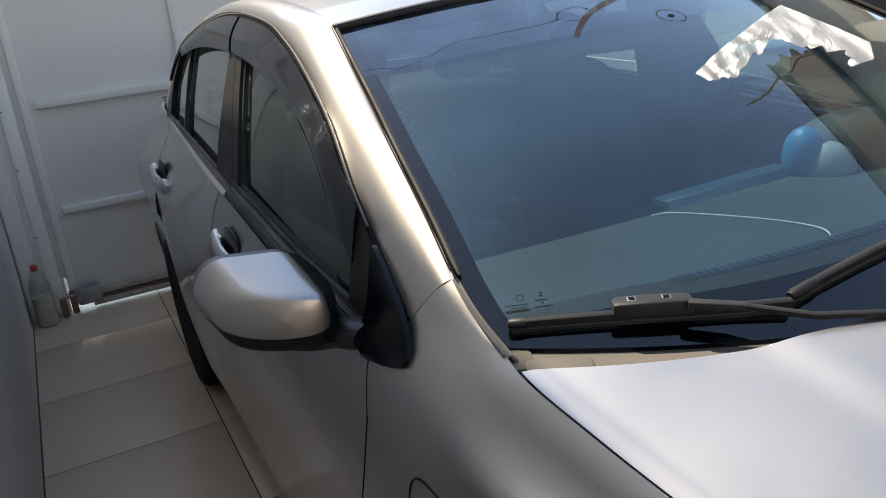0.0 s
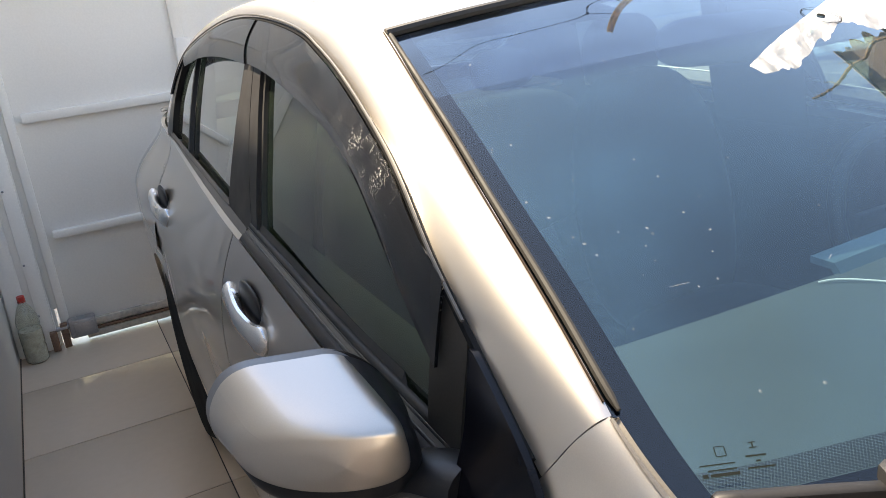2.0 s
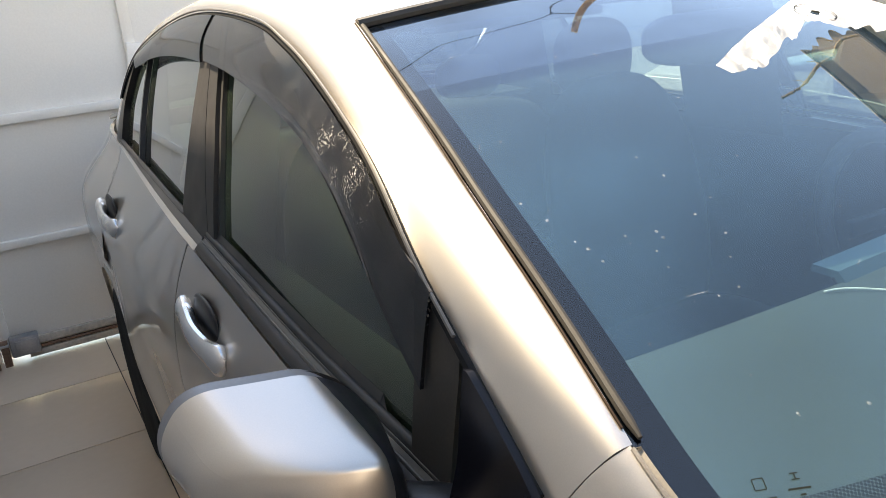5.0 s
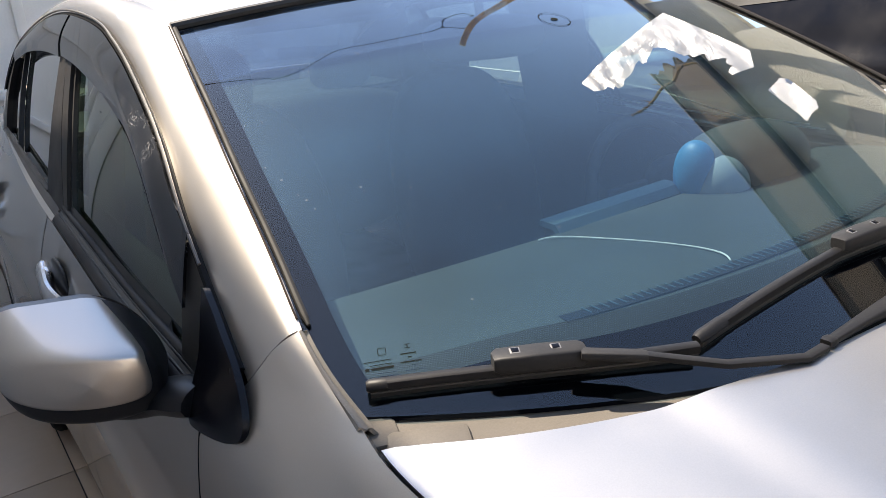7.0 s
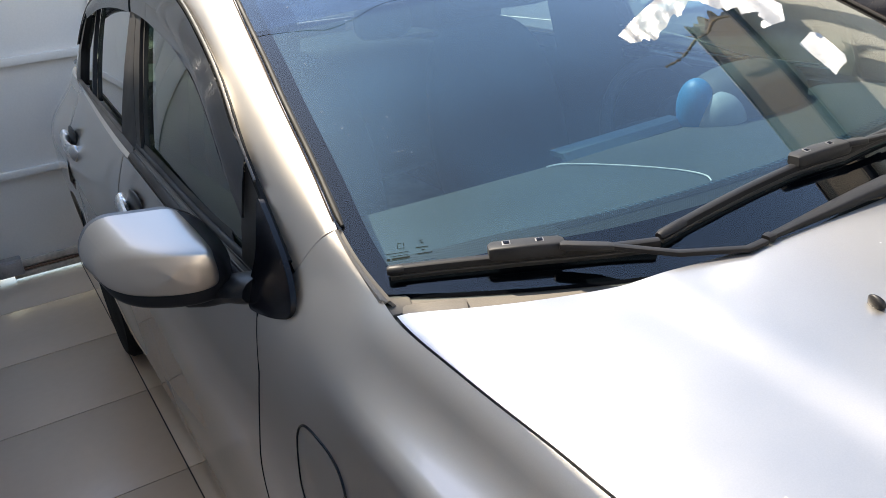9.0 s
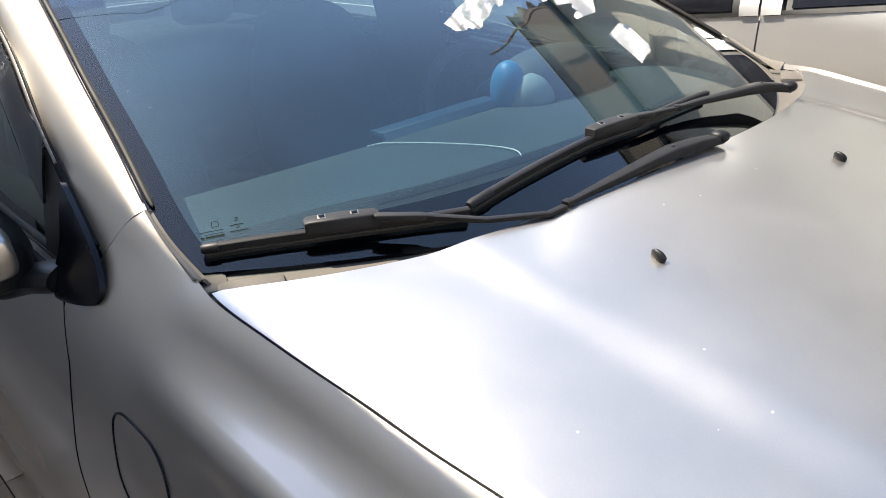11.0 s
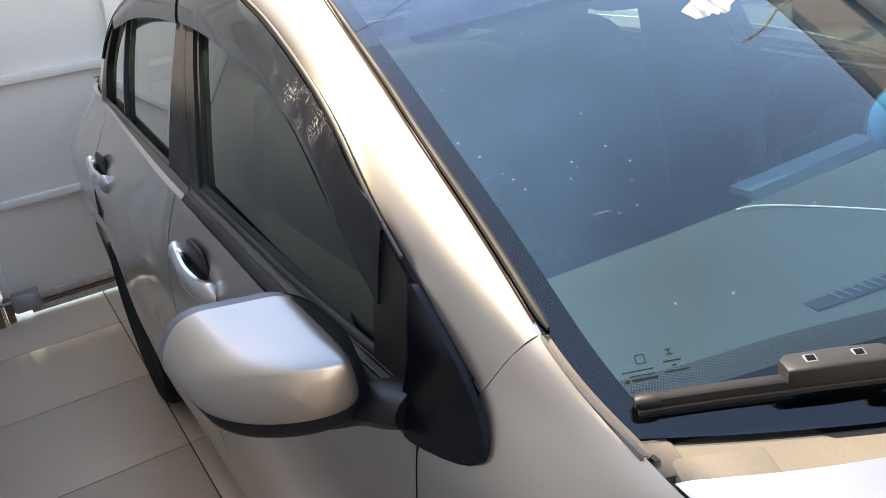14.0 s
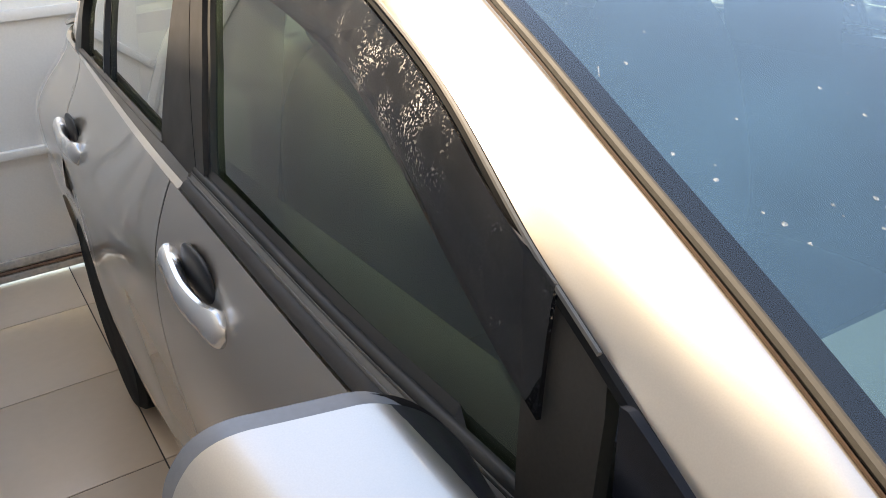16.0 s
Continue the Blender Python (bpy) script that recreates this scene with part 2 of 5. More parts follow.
FOIL = surface("crumpled_white_sheet", (0.85, 0.85, 0.86), 0.35, 0.0, 60, 0.05, 6)
PET = pane("clear_bottle_plastic", (0.86, 0.88, 0.84), 1.4, 0.05, 0.22, (0.55, 0.52, 0.42))
MURK = surface("murky_pale_liquid", (0.52, 0.49, 0.42), 0.3, 0, 60, 0.25, 20)
RED = surface("red_bottle_cap", (0.45, 0.03, 0.02), 0.4, 0, 200, 0.1, 10)
OUTSIDE = surface("sunlit_concrete", (0.42, 0.38, 0.33), 0.9, 0, 20, 0.15, 0.6, 0.003)
WOOD = surface("weathered_brown_wood", (0.24, 0.16, 0.07), 0.8, 0, 60, 0.3, 6, 0.002)


def specks(m, scale, share, size):
    """Small pale dried drops scattered over a painted surface: duller and lighter than the paint."""
    n, l = m.node_tree.nodes, m.node_tree.links
    b = n["Principled BSDF"]
    place, cells = n.new("ShaderNodeTexCoord"), n.new("ShaderNodeTexVoronoi")
    cells.inputs["Scale"].default_value = scale
    l.new(place.outputs["Object"], cells.inputs["Vector"])
    near, some, both = n.new("ShaderNodeMath"), n.new("ShaderNodeMath"), n.new("ShaderNodeMath")
    near.operation, some.operation, both.operation = "LESS_THAN", "LESS_THAN", "MULTIPLY"
    near.inputs[1].default_value, some.inputs[1].default_value = size, share
    split = n.new("ShaderNodeSeparateColor")
    l.new(cells.outputs["Distance"], near.inputs[0]), l.new(cells.outputs["Color"], split.inputs[0]), l.new(split.outputs[0], some.inputs[0])
    l.new(near.outputs[0], both.inputs[0]), l.new(some.outputs[0], both.inputs[1])
    mix = n.new("ShaderNodeMix")
    mix.data_type = "RGBA"
    old = b.inputs["Base Color"].links[0].from_socket
    ins = [s for s in mix.inputs if s.type == "RGBA"]
    l.new(both.outputs[0], mix.inputs[0]), l.new(old, ins[0])
    ins[1].default_value = (0.75, 0.74, 0.72, 1)
    l.new([s for s in mix.outputs if s.type == "RGBA"][0], b.inputs["Base Color"])
    gloss = n.new("ShaderNodeMapRange")
    gloss.inputs["To Min"].default_value, gloss.inputs["To Max"].default_value = b.inputs["Metallic"].default_value, 0.2
    l.new(both.outputs[0], gloss.inputs["Value"]), l.new(gloss.outputs[0], b.inputs["Metallic"])


specks(PAINT, 24, 0.30, 0.022)
specks(DUSTY_PAINT, 34, 0.34, 0.045)


def dotted(name):
    """Black ceramic dots, denser than the gaps, on clear glass."""
    m, n, l, b = material(name)
    place, dots = n.new("ShaderNodeTexCoord"), n.new("ShaderNodeTexVoronoi")
    dots.voronoi_dimensions = "2D"
    dots.inputs["Scale"].default_value, dots.inputs["Randomness"].default_value = 400, 0.0
    flat = n.new("ShaderNodeMapping")
    flat.inputs["Rotation"].default_value = (0, 0, radians(45))
    l.new(place.outputs["Object"], flat.inputs["Vector"])
    l.new(flat.outputs[0], dots.inputs["Vector"])
    cut, clear, mix = n.new("ShaderNodeMath"), n.new("ShaderNodeBsdfTransparent"), n.new("ShaderNodeMixShader")
    cut.operation = "LESS_THAN"
    cut.inputs[1].default_value = 0.47
    l.new(dots.outputs["Distance"], cut.inputs[0]), l.new(cut.outputs[0], mix.inputs["Fac"])
    b.inputs["Base Color"].default_value, b.inputs["Roughness"].default_value = (0.006, 0.007, 0.008, 1), 0.6
    l.new(clear.outputs[0], mix.inputs[1]), l.new(b.outputs[0], mix.inputs[2])
    l.new(mix.outputs[0], n["Material Output"].inputs["Surface"])
    return m


DOTS = dotted("black_dot_print")


# ---- building ----
def spline(xs, ys):
    """A natural cubic through the knots, held straight past its ends."""
    x, y = np.array(xs, float), np.array(ys, float)
    k = len(x)
    h = np.diff(x)
    A, r = np.eye(k), np.zeros(k)
    for i in range(1, k - 1):
        A[i, i - 1:i + 2] = h[i - 1], 2 * (h[i - 1] + h[i]), h[i]
        r[i] = 6 * ((y[i + 1] - y[i]) / h[i] - (y[i] - y[i - 1]) / h[i - 1])
    M = np.linalg.solve(A, r)

    def f(t):
        if t < x[0] or t > x[-1]:
            j, e = (0, 0) if t < x[0] else (k - 2, k - 1)
            slope = (y[j + 1] - y[j]) / h[j]
            return float(y[e] + slope * (t - x[e]))
        i = min(max(int(np.searchsorted(x, t)) - 1, 0), k - 2)
        a, b = x[i + 1] - t, t - x[i]
        return float(M[i] * a ** 3 / (6 * h[i]) + M[i + 1] * b ** 3 / (6 * h[i]) + (y[i] / h[i] - M[i] * h[i] / 6) * a
                     + (y[i + 1] / h[i] - M[i + 1] * h[i] / 6) * b)
    return f


def line(xs, ys):
    return lambda t: float(np.interp(t, xs, ys))


def part(name, bm, mat, parent=None, label="", smooth=True):
    me = bpy.data.meshes.new(name)
    bmesh.ops.recalc_face_normals(bm, faces=bm.faces) if len(bm.faces) < 20000 else None
    bm.to_mesh(me)
    bm.free()
    me.materials.append(mat)
    if smooth:
        me.polygons.foreach_set("use_smooth", [True] * len(me.polygons))
        me.set_sharp_from_angle(angle=radians(38))
    ob = new(name, me)
    ob.parent = parent
    return tagged(ob, label)


def thing(name, label, category, group="", kind="", at=(0, 0, 0)):
    ob = new(name)
    ob.location = at
    ob.empty_display_size = 0.1
    return tagged(ob, label, category, group, kind)


CAR_MIDDLE = Vector((0, 1.3, 0.6))


def panel(fn, nu, nv, side=-1, rim=0.012, us=(0, 1), vs=(0, 1)):
    """A sheet fn(u, v), drawn for the car's right side; its edges turn in by rim. side 1 mirrors it."""
    U, V = np.linspace(*us, nu + 1), np.linspace(*vs, nv + 1)
    P = [[Vector(fn(u, v)) for v in V] for u in U]
    bm = bmesh.new()
    flip = Vector((-1 if side > 0 else 1, 1, 1))
    grid = [[bm.verts.new(p * flip) for p in row] for row in P]
    for i in range(nu):
        for j in range(nv):
            if (P[i][j] - P[i + 1][j]).length + (P[i][j + 1] - P[i + 1][j + 1]).length > 1e-6:
                bm.faces.new((grid[i][j], grid[i + 1][j], grid[i + 1][j + 1], grid[i][j + 1]))
    if rim:
        def inward(i, j):
            a = P[min(i + 1, nu)][j] - P[max(i - 1, 0)][j]
            b = P[i][min(j + 1, nv)] - P[i][max(j - 1, 0)]
            nrm = a.cross(b)
            if nrm.length < 1e-9:
                nrm = P[i][j] - CAR_MIDDLE
            nrm.normalize()
            if nrm.dot(P[i][j] - CAR_MIDDLE) < 0:
                nrm = -nrm
            return P[i][j] - nrm * rim
        ring = [(i, 0) for i in range(nu)] + [(nu, j) for j in range(nv)] + [(i, nv) for i in range(nu, 0, -1)] + [(0, j) for j in range(nv, 0, -1)]
        low = [bm.verts.new(inward(i, j) * flip) for i, j in ring]
        for k in range(len(ring)):
            (a, b), (c, d) = ring[k], ring[(k + 1) % len(ring)]
            bm.faces.new((grid[a][b], low[k], low[(k + 1) % len(ring)], grid[c][d]))
    return bm


def box(bm, centre, size, bevel=0.0, turn=None, segments=2):
    made = bmesh.ops.create_cube(bm, size=1.0)["verts"]
    bmesh.ops.scale(bm, vec=size, verts=made)
    if bevel:
        edges = list({e for v in made for e in v.link_edges})
        made = list({v for f in bmesh.ops.bevel(bm, geom=edges, offset=bevel, segments=segments, profile=0.5, affect="EDGES")["faces"] for v in f.verts} | {v for v in made if v.is_valid})
        seen, todo = set(made), list(made)
        while todo:
            v = todo.pop()
            for e in v.link_edges:
                w = e.other_vert(v)
                if w not in seen:
                    seen.add(w), todo.append(w)
        made = list(seen)
    if turn is not None:
        bmesh.ops.rotate(bm, cent=(0, 0, 0), matrix=turn.to_3x3(), verts=made)
    bmesh.ops.translate(bm, vec=centre, verts=made)
    return bm


def one_box(centre, size, bevel=0.0, turn=None):
    return box(bmesh.new(), centre, size, bevel, turn)


def tube(points, radius, around=8, bm=None, flat=1.0, taper=None, square=1.0):
    """A round or flattened bar along the points."""
    bm = bm or bmesh.new()
    pts = [Vector(p) for p in points]
    rings = []
    for i, p in enumerate(pts):
        d = (pts[min(i + 1, len(pts) - 1)] - pts[max(i - 1, 0)]).normalized()
        side = d.cross(Vector((0, 0, 1)))
        side = side.normalized() if side.length > 1e-4 else Vector((1, 0, 0))
        up = side.cross(d)
        r = radius * (taper[i] if taper else 1)
        soft_cos = lambda a: math.copysign(abs(math.cos(a)) ** square, math.cos(a))
        soft_sin = lambda a: math.copysign(abs(math.sin(a)) ** square, math.sin(a))
        rings.append([bm.verts.new(p + side * r * soft_cos(a) + up * r * flat * soft_sin(a)) for a in np.linspace(0, 2 * math.pi, around, endpoint=False)])
    for a, b in zip(rings, rings[1:]):
        for k in range(around):
            bm.faces.new((a[k], a[(k + 1) % around], b[(k + 1) % around], b[k]))
    bm.faces.new(rings[0][::-1]), bm.faces.new(rings[-1])
    return bm


def smooth_path(points, n=24):
    k = range(len(points))
    f = [spline(k, [p[c] for p in points]) for c in range(3)]
    return [tuple(g(t) for g in f) for t in np.linspace(0, len(points) - 1, n)]


def lathe(profile, around=24, bm=None):
    """Turned round z: (radius, height) pairs."""
    bm = bm or bmesh.new()
    rings = [[bm.verts.new((r * math.cos(a), r * math.sin(a), z)) for a in np.linspace(0, 2 * math.pi, around, endpoint=False)] for r, z in profile]
    for a, b in zip(rings, rings[1:]):
        for k in range(around):
            bm.faces.new((a[k], a[(k + 1) % around], b[(k + 1) % around], b[k]))
    bm.faces.new(rings[0][::-1]), bm.faces.new(rings[-1])
    return bm


def blob(centre, size, power=2.6, nu=28, nv=16, shape=None):
    """A pillow: a ball squared off by power; shape(p) may bend it."""
    bm = bmesh.new()
    rnd = lambda c: math.copysign(abs(c) ** (2 / power), c)
    rows = []
    for j in range(1, nv):
        a = math.pi * (j / nv - 0.5)
        row = []
        for i in range(nu):
            b = 2 * math.pi * i / nu
            p = Vector((rnd(math.cos(a)) * rnd(math.cos(b)), rnd(math.cos(a)) * rnd(math.sin(b)), rnd(math.sin(a))))
            row.append(p)
        rows.append(row)
    place = lambda p: Vector(centre) + Vector([c * s for c, s in zip(shape(p) if shape else p, size)])
    grid = [[bm.verts.new(place(p)) for p in row] for row in rows]
    low, top = bm.verts.new(place(Vector((0, 0, -1)))), bm.verts.new(place(Vector((0, 0, 1))))
    for a, b in zip(grid, grid[1:]):
        for k in range(nu):
            bm.faces.new((a[k], a[(k + 1) % nu], b[(k + 1) % nu], b[k]))
    for k in range(nu):
        bm.faces.new((low, grid[0][(k + 1) % nu], grid[0][k]))
        bm.faces.new((top, grid[-1][k], grid[-1][(k + 1) % nu]))
    return bm


# ---- the ground, walls and gate ----
GATE_Y, WALL_X = 3.86, -1.40
ground = tagged(part("ground", one_box((0, 20, -0.06), (400, 400, 0.08)), OUTSIDE), "pale sunlit concrete ground beyond the gate", "ground", kind="structure")
floor = tagged(part("floor", one_box((0.6, -0.3, -0.012), (4.0, 8.3, 0.018)), GROUT), "beige glazed tile floor with dark grout", "floor", kind="structure")
wall_left = tagged(part("wall_left", one_box((WALL_X - 0.08, 1.4, 2.4), (0.16, 13.2, 4.8), 0.004), WALL), "grey-white painted side wall beside the car", "wall", kind="structure")
wall_behind = tagged(part("wall_behind", one_box((1.0, -5.2, 1.5), (6.0, 0.16, 3.0), 0.004), WALL), "plain plastered wall closing the yard", "wall", kind="structure")


def build_gate():
    g = thing("gate", "white-painted sheet steel gate with cross bars, stained at the foot", "gate")
    bm = bmesh.new()
    box(bm, (0.9, GATE_Y + 0.02, 1.14), (4.21, 0.03, 2.24), 0.002)
    part("sheet", bm, GATE, g)
    for z, h in ((0.514, 0.035), (1.026, 0.04), (1.55, 0.04)):
        bm = bmesh.new()
        box(bm, (0.92, GATE_Y - 0.012, z), (4.12, 0.034, h), 0.006)
        part("cross_bar", bm, GATE, g)
    part("upright_bar", one_box((-0.445, GATE_Y - 0.012, 1.75), (0.045, 0.03, 1.2), 0.004), GATE, g)
    part("bracket", one_box((-0.44, GATE_Y - 0.024, 1.19), (0.06, 0.05, 0.16), 0.004, Matrix.Rotation(radians(6), 4, "Y")), GATE, g)
    part("bottom_rail", one_box((0.94, GATE_Y - 0.012, 0.022), (4.1, 0.03, 0.03), 0.004), GATE_DIRT, g)
    part("bottom_rail", one_box((0.94, GATE_Y - 0.008, 0.075), (4.1, 0.024, 0.034), 0.004), GATE_DIRT, g, "dirt-stained lower rail")
    part("kick_plate", one_box((0.94, GATE_Y - 0.016, 0.046), (4.1, 0.02, 0.012), 0.003), RUST, g, "rusty lower edge")
    part("frame_edge", one_box((-1.184, GATE_Y - 0.006, 1.15), (0.035, 0.03, 2.18), 0.004), GATE, g)
    part("draught_strip", one_box((-1.211, GATE_Y + 0.02, 1.22), (0.050, 0.012, 2.10), 0.003), GATE, g)
    return g


build_gate()
post = thing("gate_post", "white steel gate post with screwed cover strips", "post")
part("post", one_box((-1.315, GATE_Y + 0.01, 1.12), (0.17, 0.10, 2.25), 0.006), GATE, post)
part("cover_strip", one_box((-1.262, GATE_Y - 0.052, 0.62), (0.055, 0.012, 1.2), 0.003), GATE, post)
part("cover_strip", one_box((-1.355, GATE_Y - 0.052, 1.0), (0.075, 0.012, 2.0), 0.003), GATE, post)
for z in (0.18, 0.42, 0.75, 1.02, 1.3):
    part("screw", lathe([(0.005, 0), (0.005, 0.002), (0.002, 0.004)], 8), STEEL, post).matrix_local = pose(-1.28, GATE_Y - 0.059, z, 90)

part("lower_strip", one_box((-1.2255, GATE_Y + 0.02, 0.085), (0.017, 0.012, 0.17), 0.003), GATE, post)
lock = thing("gate_lock", "grey steel gate lock box at the gate's foot", "lock")
part("case", one_box((-1.118, GATE_Y - 0.055, 0.085), (0.115, 0.06, 0.085), 0.008), STEEL, lock)
part("lid", one_box((-1.113, GATE_Y - 0.088, 0.085), (0.085, 0.008, 0.06), 0.003), STEEL, lock)
part("bolt", tube([(-1.178, GATE_Y - 0.06, 0.10), (-1.228, GATE_Y - 0.06, 0.10)], 0.012, 10), STEEL, lock)
part("bracket", one_box((-1.196, GATE_Y - 0.05, 0.06), (0.03, 0.04, 0.11), 0.003), RUST, lock)
part("catch", one_box((-1.243, GATE_Y - 0.07, 0.05), (0.03, 0.03, 0.09), 0.003), RUST, lock)

bottle = thing("plastic_bottle", "clear plastic bottle with red cap and murky liquid", "bottle", at=(-1.325, 3.745, 0))
prof = [(0.040, 0.001), (0.047, 0.008), (0.048, 0.07), (0.046, 0.08), (0.048, 0.09), (0.048, 0.15), (0.045, 0.165), (0.048, 0.18), (0.046, 0.205), (0.03, 0.25), (0.016, 0.275), (0.0135, 0.29)]
part("body", lathe(prof, 28), PET, bottle)
part("liquid", lathe([(r - 0.003, z + 0.002) for r, z in prof[:6]], 24), MURK, bottle, "murky pale liquid")
part("cap", lathe([(0.0155, 0.288), (0.016, 0.29), (0.016, 0.306), (0.0145, 0.308)], 20), RED, bottle, "red screw cap")
part("neck_ring", lathe([(0.0165, 0.281), (0.0165, 0.285)], 20), RED, bottle)

# ---- the house beside the yard ----
house = thing("house", "low house with rough grey plaster under a brown fascia", "house")
HX = 3.45
RAKE = Matrix.Translation((HX, 2.3, 2.94)) @ Matrix.Rotation(radians(-13.5), 4, "X")    # the eaves climb towards the street
part("wall", one_box((HX + 0.1, -1.6, 1.43), (0.2, 8.0, 2.86), 0.01), PLASTER, house)
part("gable", one_box((0.10, -1.5, -0.46), (0.196, 4.6, 0.9), 0.01), PLASTER, house).matrix_local = RAKE


def torn_board(length, low, high, thick, seed):
    """A board along -y from the eaves' corner, its far end broken off ragged."""
    bm = bmesh.new()
    n = 22
    ends = [0.10 * noise.noise((k * 0.33, seed, 5)) + 0.05 * noise.noise((k * 1.1, seed, 9)) - 0.16 * (k / n - 0.25) ** 2 for k in range(n + 1)]
    zs = [low + (high - low) * k / n for k in range(n + 1)]
    rows = [[bm.verts.new((x, y, z)) for x, y in ((-thick, -length), (-thick, ends[k]), (0.0, ends[k]), (0.0, -length))] for k, z in enumerate(zs)]
    for a, b in zip(rows, rows[1:]):
        for m in range(4):
            bm.faces.new((a[m], a[(m + 1) % 4], b[(m + 1) % 4], b[m]))
    bm.faces.new(rows[0][::-1]), bm.faces.new(rows[-1])
    return bm


fascia = part("fascia", torn_board(5.0, 0.10, 0.76, 0.05, 2.0), BROWN, house, "weathered brown fascia board, broken at its end", smooth=False)
fascia.matrix_local = RAKE
part("fascia_cap", one_box((-0.03, -2.55, 0.775), (0.09, 5.0, 0.022), 0.004), GUTTER, house, "pale cap strip of the fascia").matrix_local = RAKE
part("gutter", one_box((-0.06, -1.95, 0.035), (0.09, 6.2, 0.075), 0.02), BLACK, house, "dark gutter strip").matrix_local = RAKE
part("gutter_lip", one_box((-0.105, -1.95, 0.085), (0.012, 6.2, 0.012), 0.003), GUTTER, house, "pale gutter lip").matrix_local = RAKE
part("eaves_strip", one_box((-0.02, 0.55, 0.10), (0.05, 1.1, 0.07), 0.006), BROWN, house, "bare brown eaves strip").matrix_local = RAKE
part("soffit", one_box((0.3, -1.95, 0.09), (0.6, 6.0, 0.03), 0.004), PLASTER, house).matrix_local = RAKE


def build_foil():
    """A crumpled, torn sheet folded round the wall's end: a ragged band from an outer to an inner edge."""
    outer = [(2.80, 4.60), (2.80, 4.10), (2.78, 3.40), (2.79, 2.62), (2.42, 2.46), (2.10, 2.31), (1.95, 2.50)]
    inner = [(2.64, 4.56), (2.50, 4.20), (2.52, 3.65), (2.54, 3.20), (2.26, 2.92), (2.12, 2.68), (1.97, 2.82)]
    bm = bmesh.new()
    n, k = 60, 14
    rows = []
    for i in range(n + 1):
        t = 6 * i / n
        a = [float(np.interp(t, range(7), [p[c] for p in outer])) for c in (0, 1)]
        b = [float(np.interp(t, range(7), [p[c] for p in inner])) for c in (0, 1)]
        ragged = 1 + 0.30 * noise.noise((t * 2.3, 3, 1)) + 0.12 * noise.noise((t * 7, 8, 1))
        row = []
        for j in range(k + 1):
            w = j / k * ragged
            y, z = a[0] + (b[0] - a[0]) * w, a[1] + (b[1] - a[1]) * w
            x = HX - 0.15 + 0.030 * noise.noise((y * 5, z * 5, 2)) + 0.006 * abs(noise.noise((y * 17, z * 17, 4)))
            x += 0.30 * (z - 3.4)
            far = (x - 0.1) / (HX - 0.25)
            row.append(bm.verts.new((x, 0.8 + (y - 0.8) * far, 1.2 + (z - 1.2) * far)))
        rows.append(row)
    for i in range(n):
        for j in range(k):
            bm.faces.new((rows[i][j], rows[i + 1][j], rows[i + 1][j + 1], rows[i][j + 1]))
    return bm


tagged(part("roofing_membrane", build_foil(), FOIL, smooth=False), "crumpled torn white roofing sheet hanging at the house's end", "roofing")

# added sheet for a bright patch behind the glass; leans to catch sun
flap_rows = bmesh.new()
grid = []
for i in range(13):
    v = i / 12
    half = 0.155 + 0.02 * v + 0.012 * noise.noise((v * 6, 1, 7))
    if v < 0.15:
        half *= 0.75 + v / 0.6
    grid.append([flap_rows.verts.new((HX - 0.30 + 0.26 * v - 0.008 * math.sin(3 * v + k), 1.60 + half * (k / 3 - 1), 2.27 + 0.44 * v)) for k in range(7)])
for a, b in zip(grid, grid[1:]):
    for k in range(6):
        flap_rows.faces.new((a[k], a[k + 1], b[k + 1], b[k]))
tagged(part("bright_patch_sheet", flap_rows, FOIL, smooth=False), "pale sheet added for a bright patch seen through the windscreen", "roofing")

branch = thing("dry_vine", "dry brown vine twig hanging from the broken eaves", "vine")
twig_path = smooth_path([(HX - 0.2, 2.20, 2.98), (HX - 0.2, 2.24, 3.22), (HX - 0.2, 2.18, 3.44), (HX - 0.2, 2.19, 3.66), (HX - 0.2, 2.14, 4.02), (HX - 0.2, 2.17, 4.42)], 30)
part("stem", tube(twig_path, 0.014, 6, None, 1.0, [0.6 + 0.5 * abs(math.sin(1.7 * k)) for k in range(30)]), WOOD, branch)
for k in (6, 12, 17, 23):
    p = Vector(twig_path[k])
    part("shoot", tube([p, p + Vector((0.01, 0.05, 0.03)), p + Vector((0.0, 0.08, 0.09))], 0.008, 6, None, 1.0, [1.0, 0.8, 0.4]), WOOD, branch)

# ---- the silver car: lines ----
def side_x(y, z):
    """The glass and pillar surface of the car's right side."""
    d = z - 1.0
    return -(0.772 - 0.03 * max(0.0, y - 1.4) ** 1.5) + 0.2 * d + 0.36 * d * d


HALF = spline([0.15, 0.25, 0.35, 0.5, 0.65, 0.75, 0.85, 0.93, 0.98, 1.03, 1.08], [0.792, 0.803, 0.808, 0.819, 0.832, 0.836, 0.829, 0.814, 0.801, 0.787, 0.772])


FLARE = spline([0.15, 0.24, 0.33, 0.42, 0.5, 0.6, 0.7, 0.8], [0.004, 0.008, 0.016, 0.023, 0.022, 0.010, 0.0, 0.0])


def body_x(y, z):
    """The painted side below the windows."""
    t = 0.0
    k = min(1, max(0, (z - 0.82) / 0.22))
    if y > 1.6:
        t += 0.05 * (y - 1.6) ** 1.5 * k * k * (3 - 2 * k)
    if y > 2.0 and z < 0.75:
        w = min(1, (y - 2.0) / 0.36, max(0, (2.95 - y) / 0.25))
        t -= max(0, FLARE(z)) * w * w * (3 - 2 * w)
    if y > 2.9:
        t += 0.30 * (y - 2.9) ** 2
    if y < 0.5:
        t += 0.05 * (0.5 - y) ** 2
    return -(HALF(z) - t)


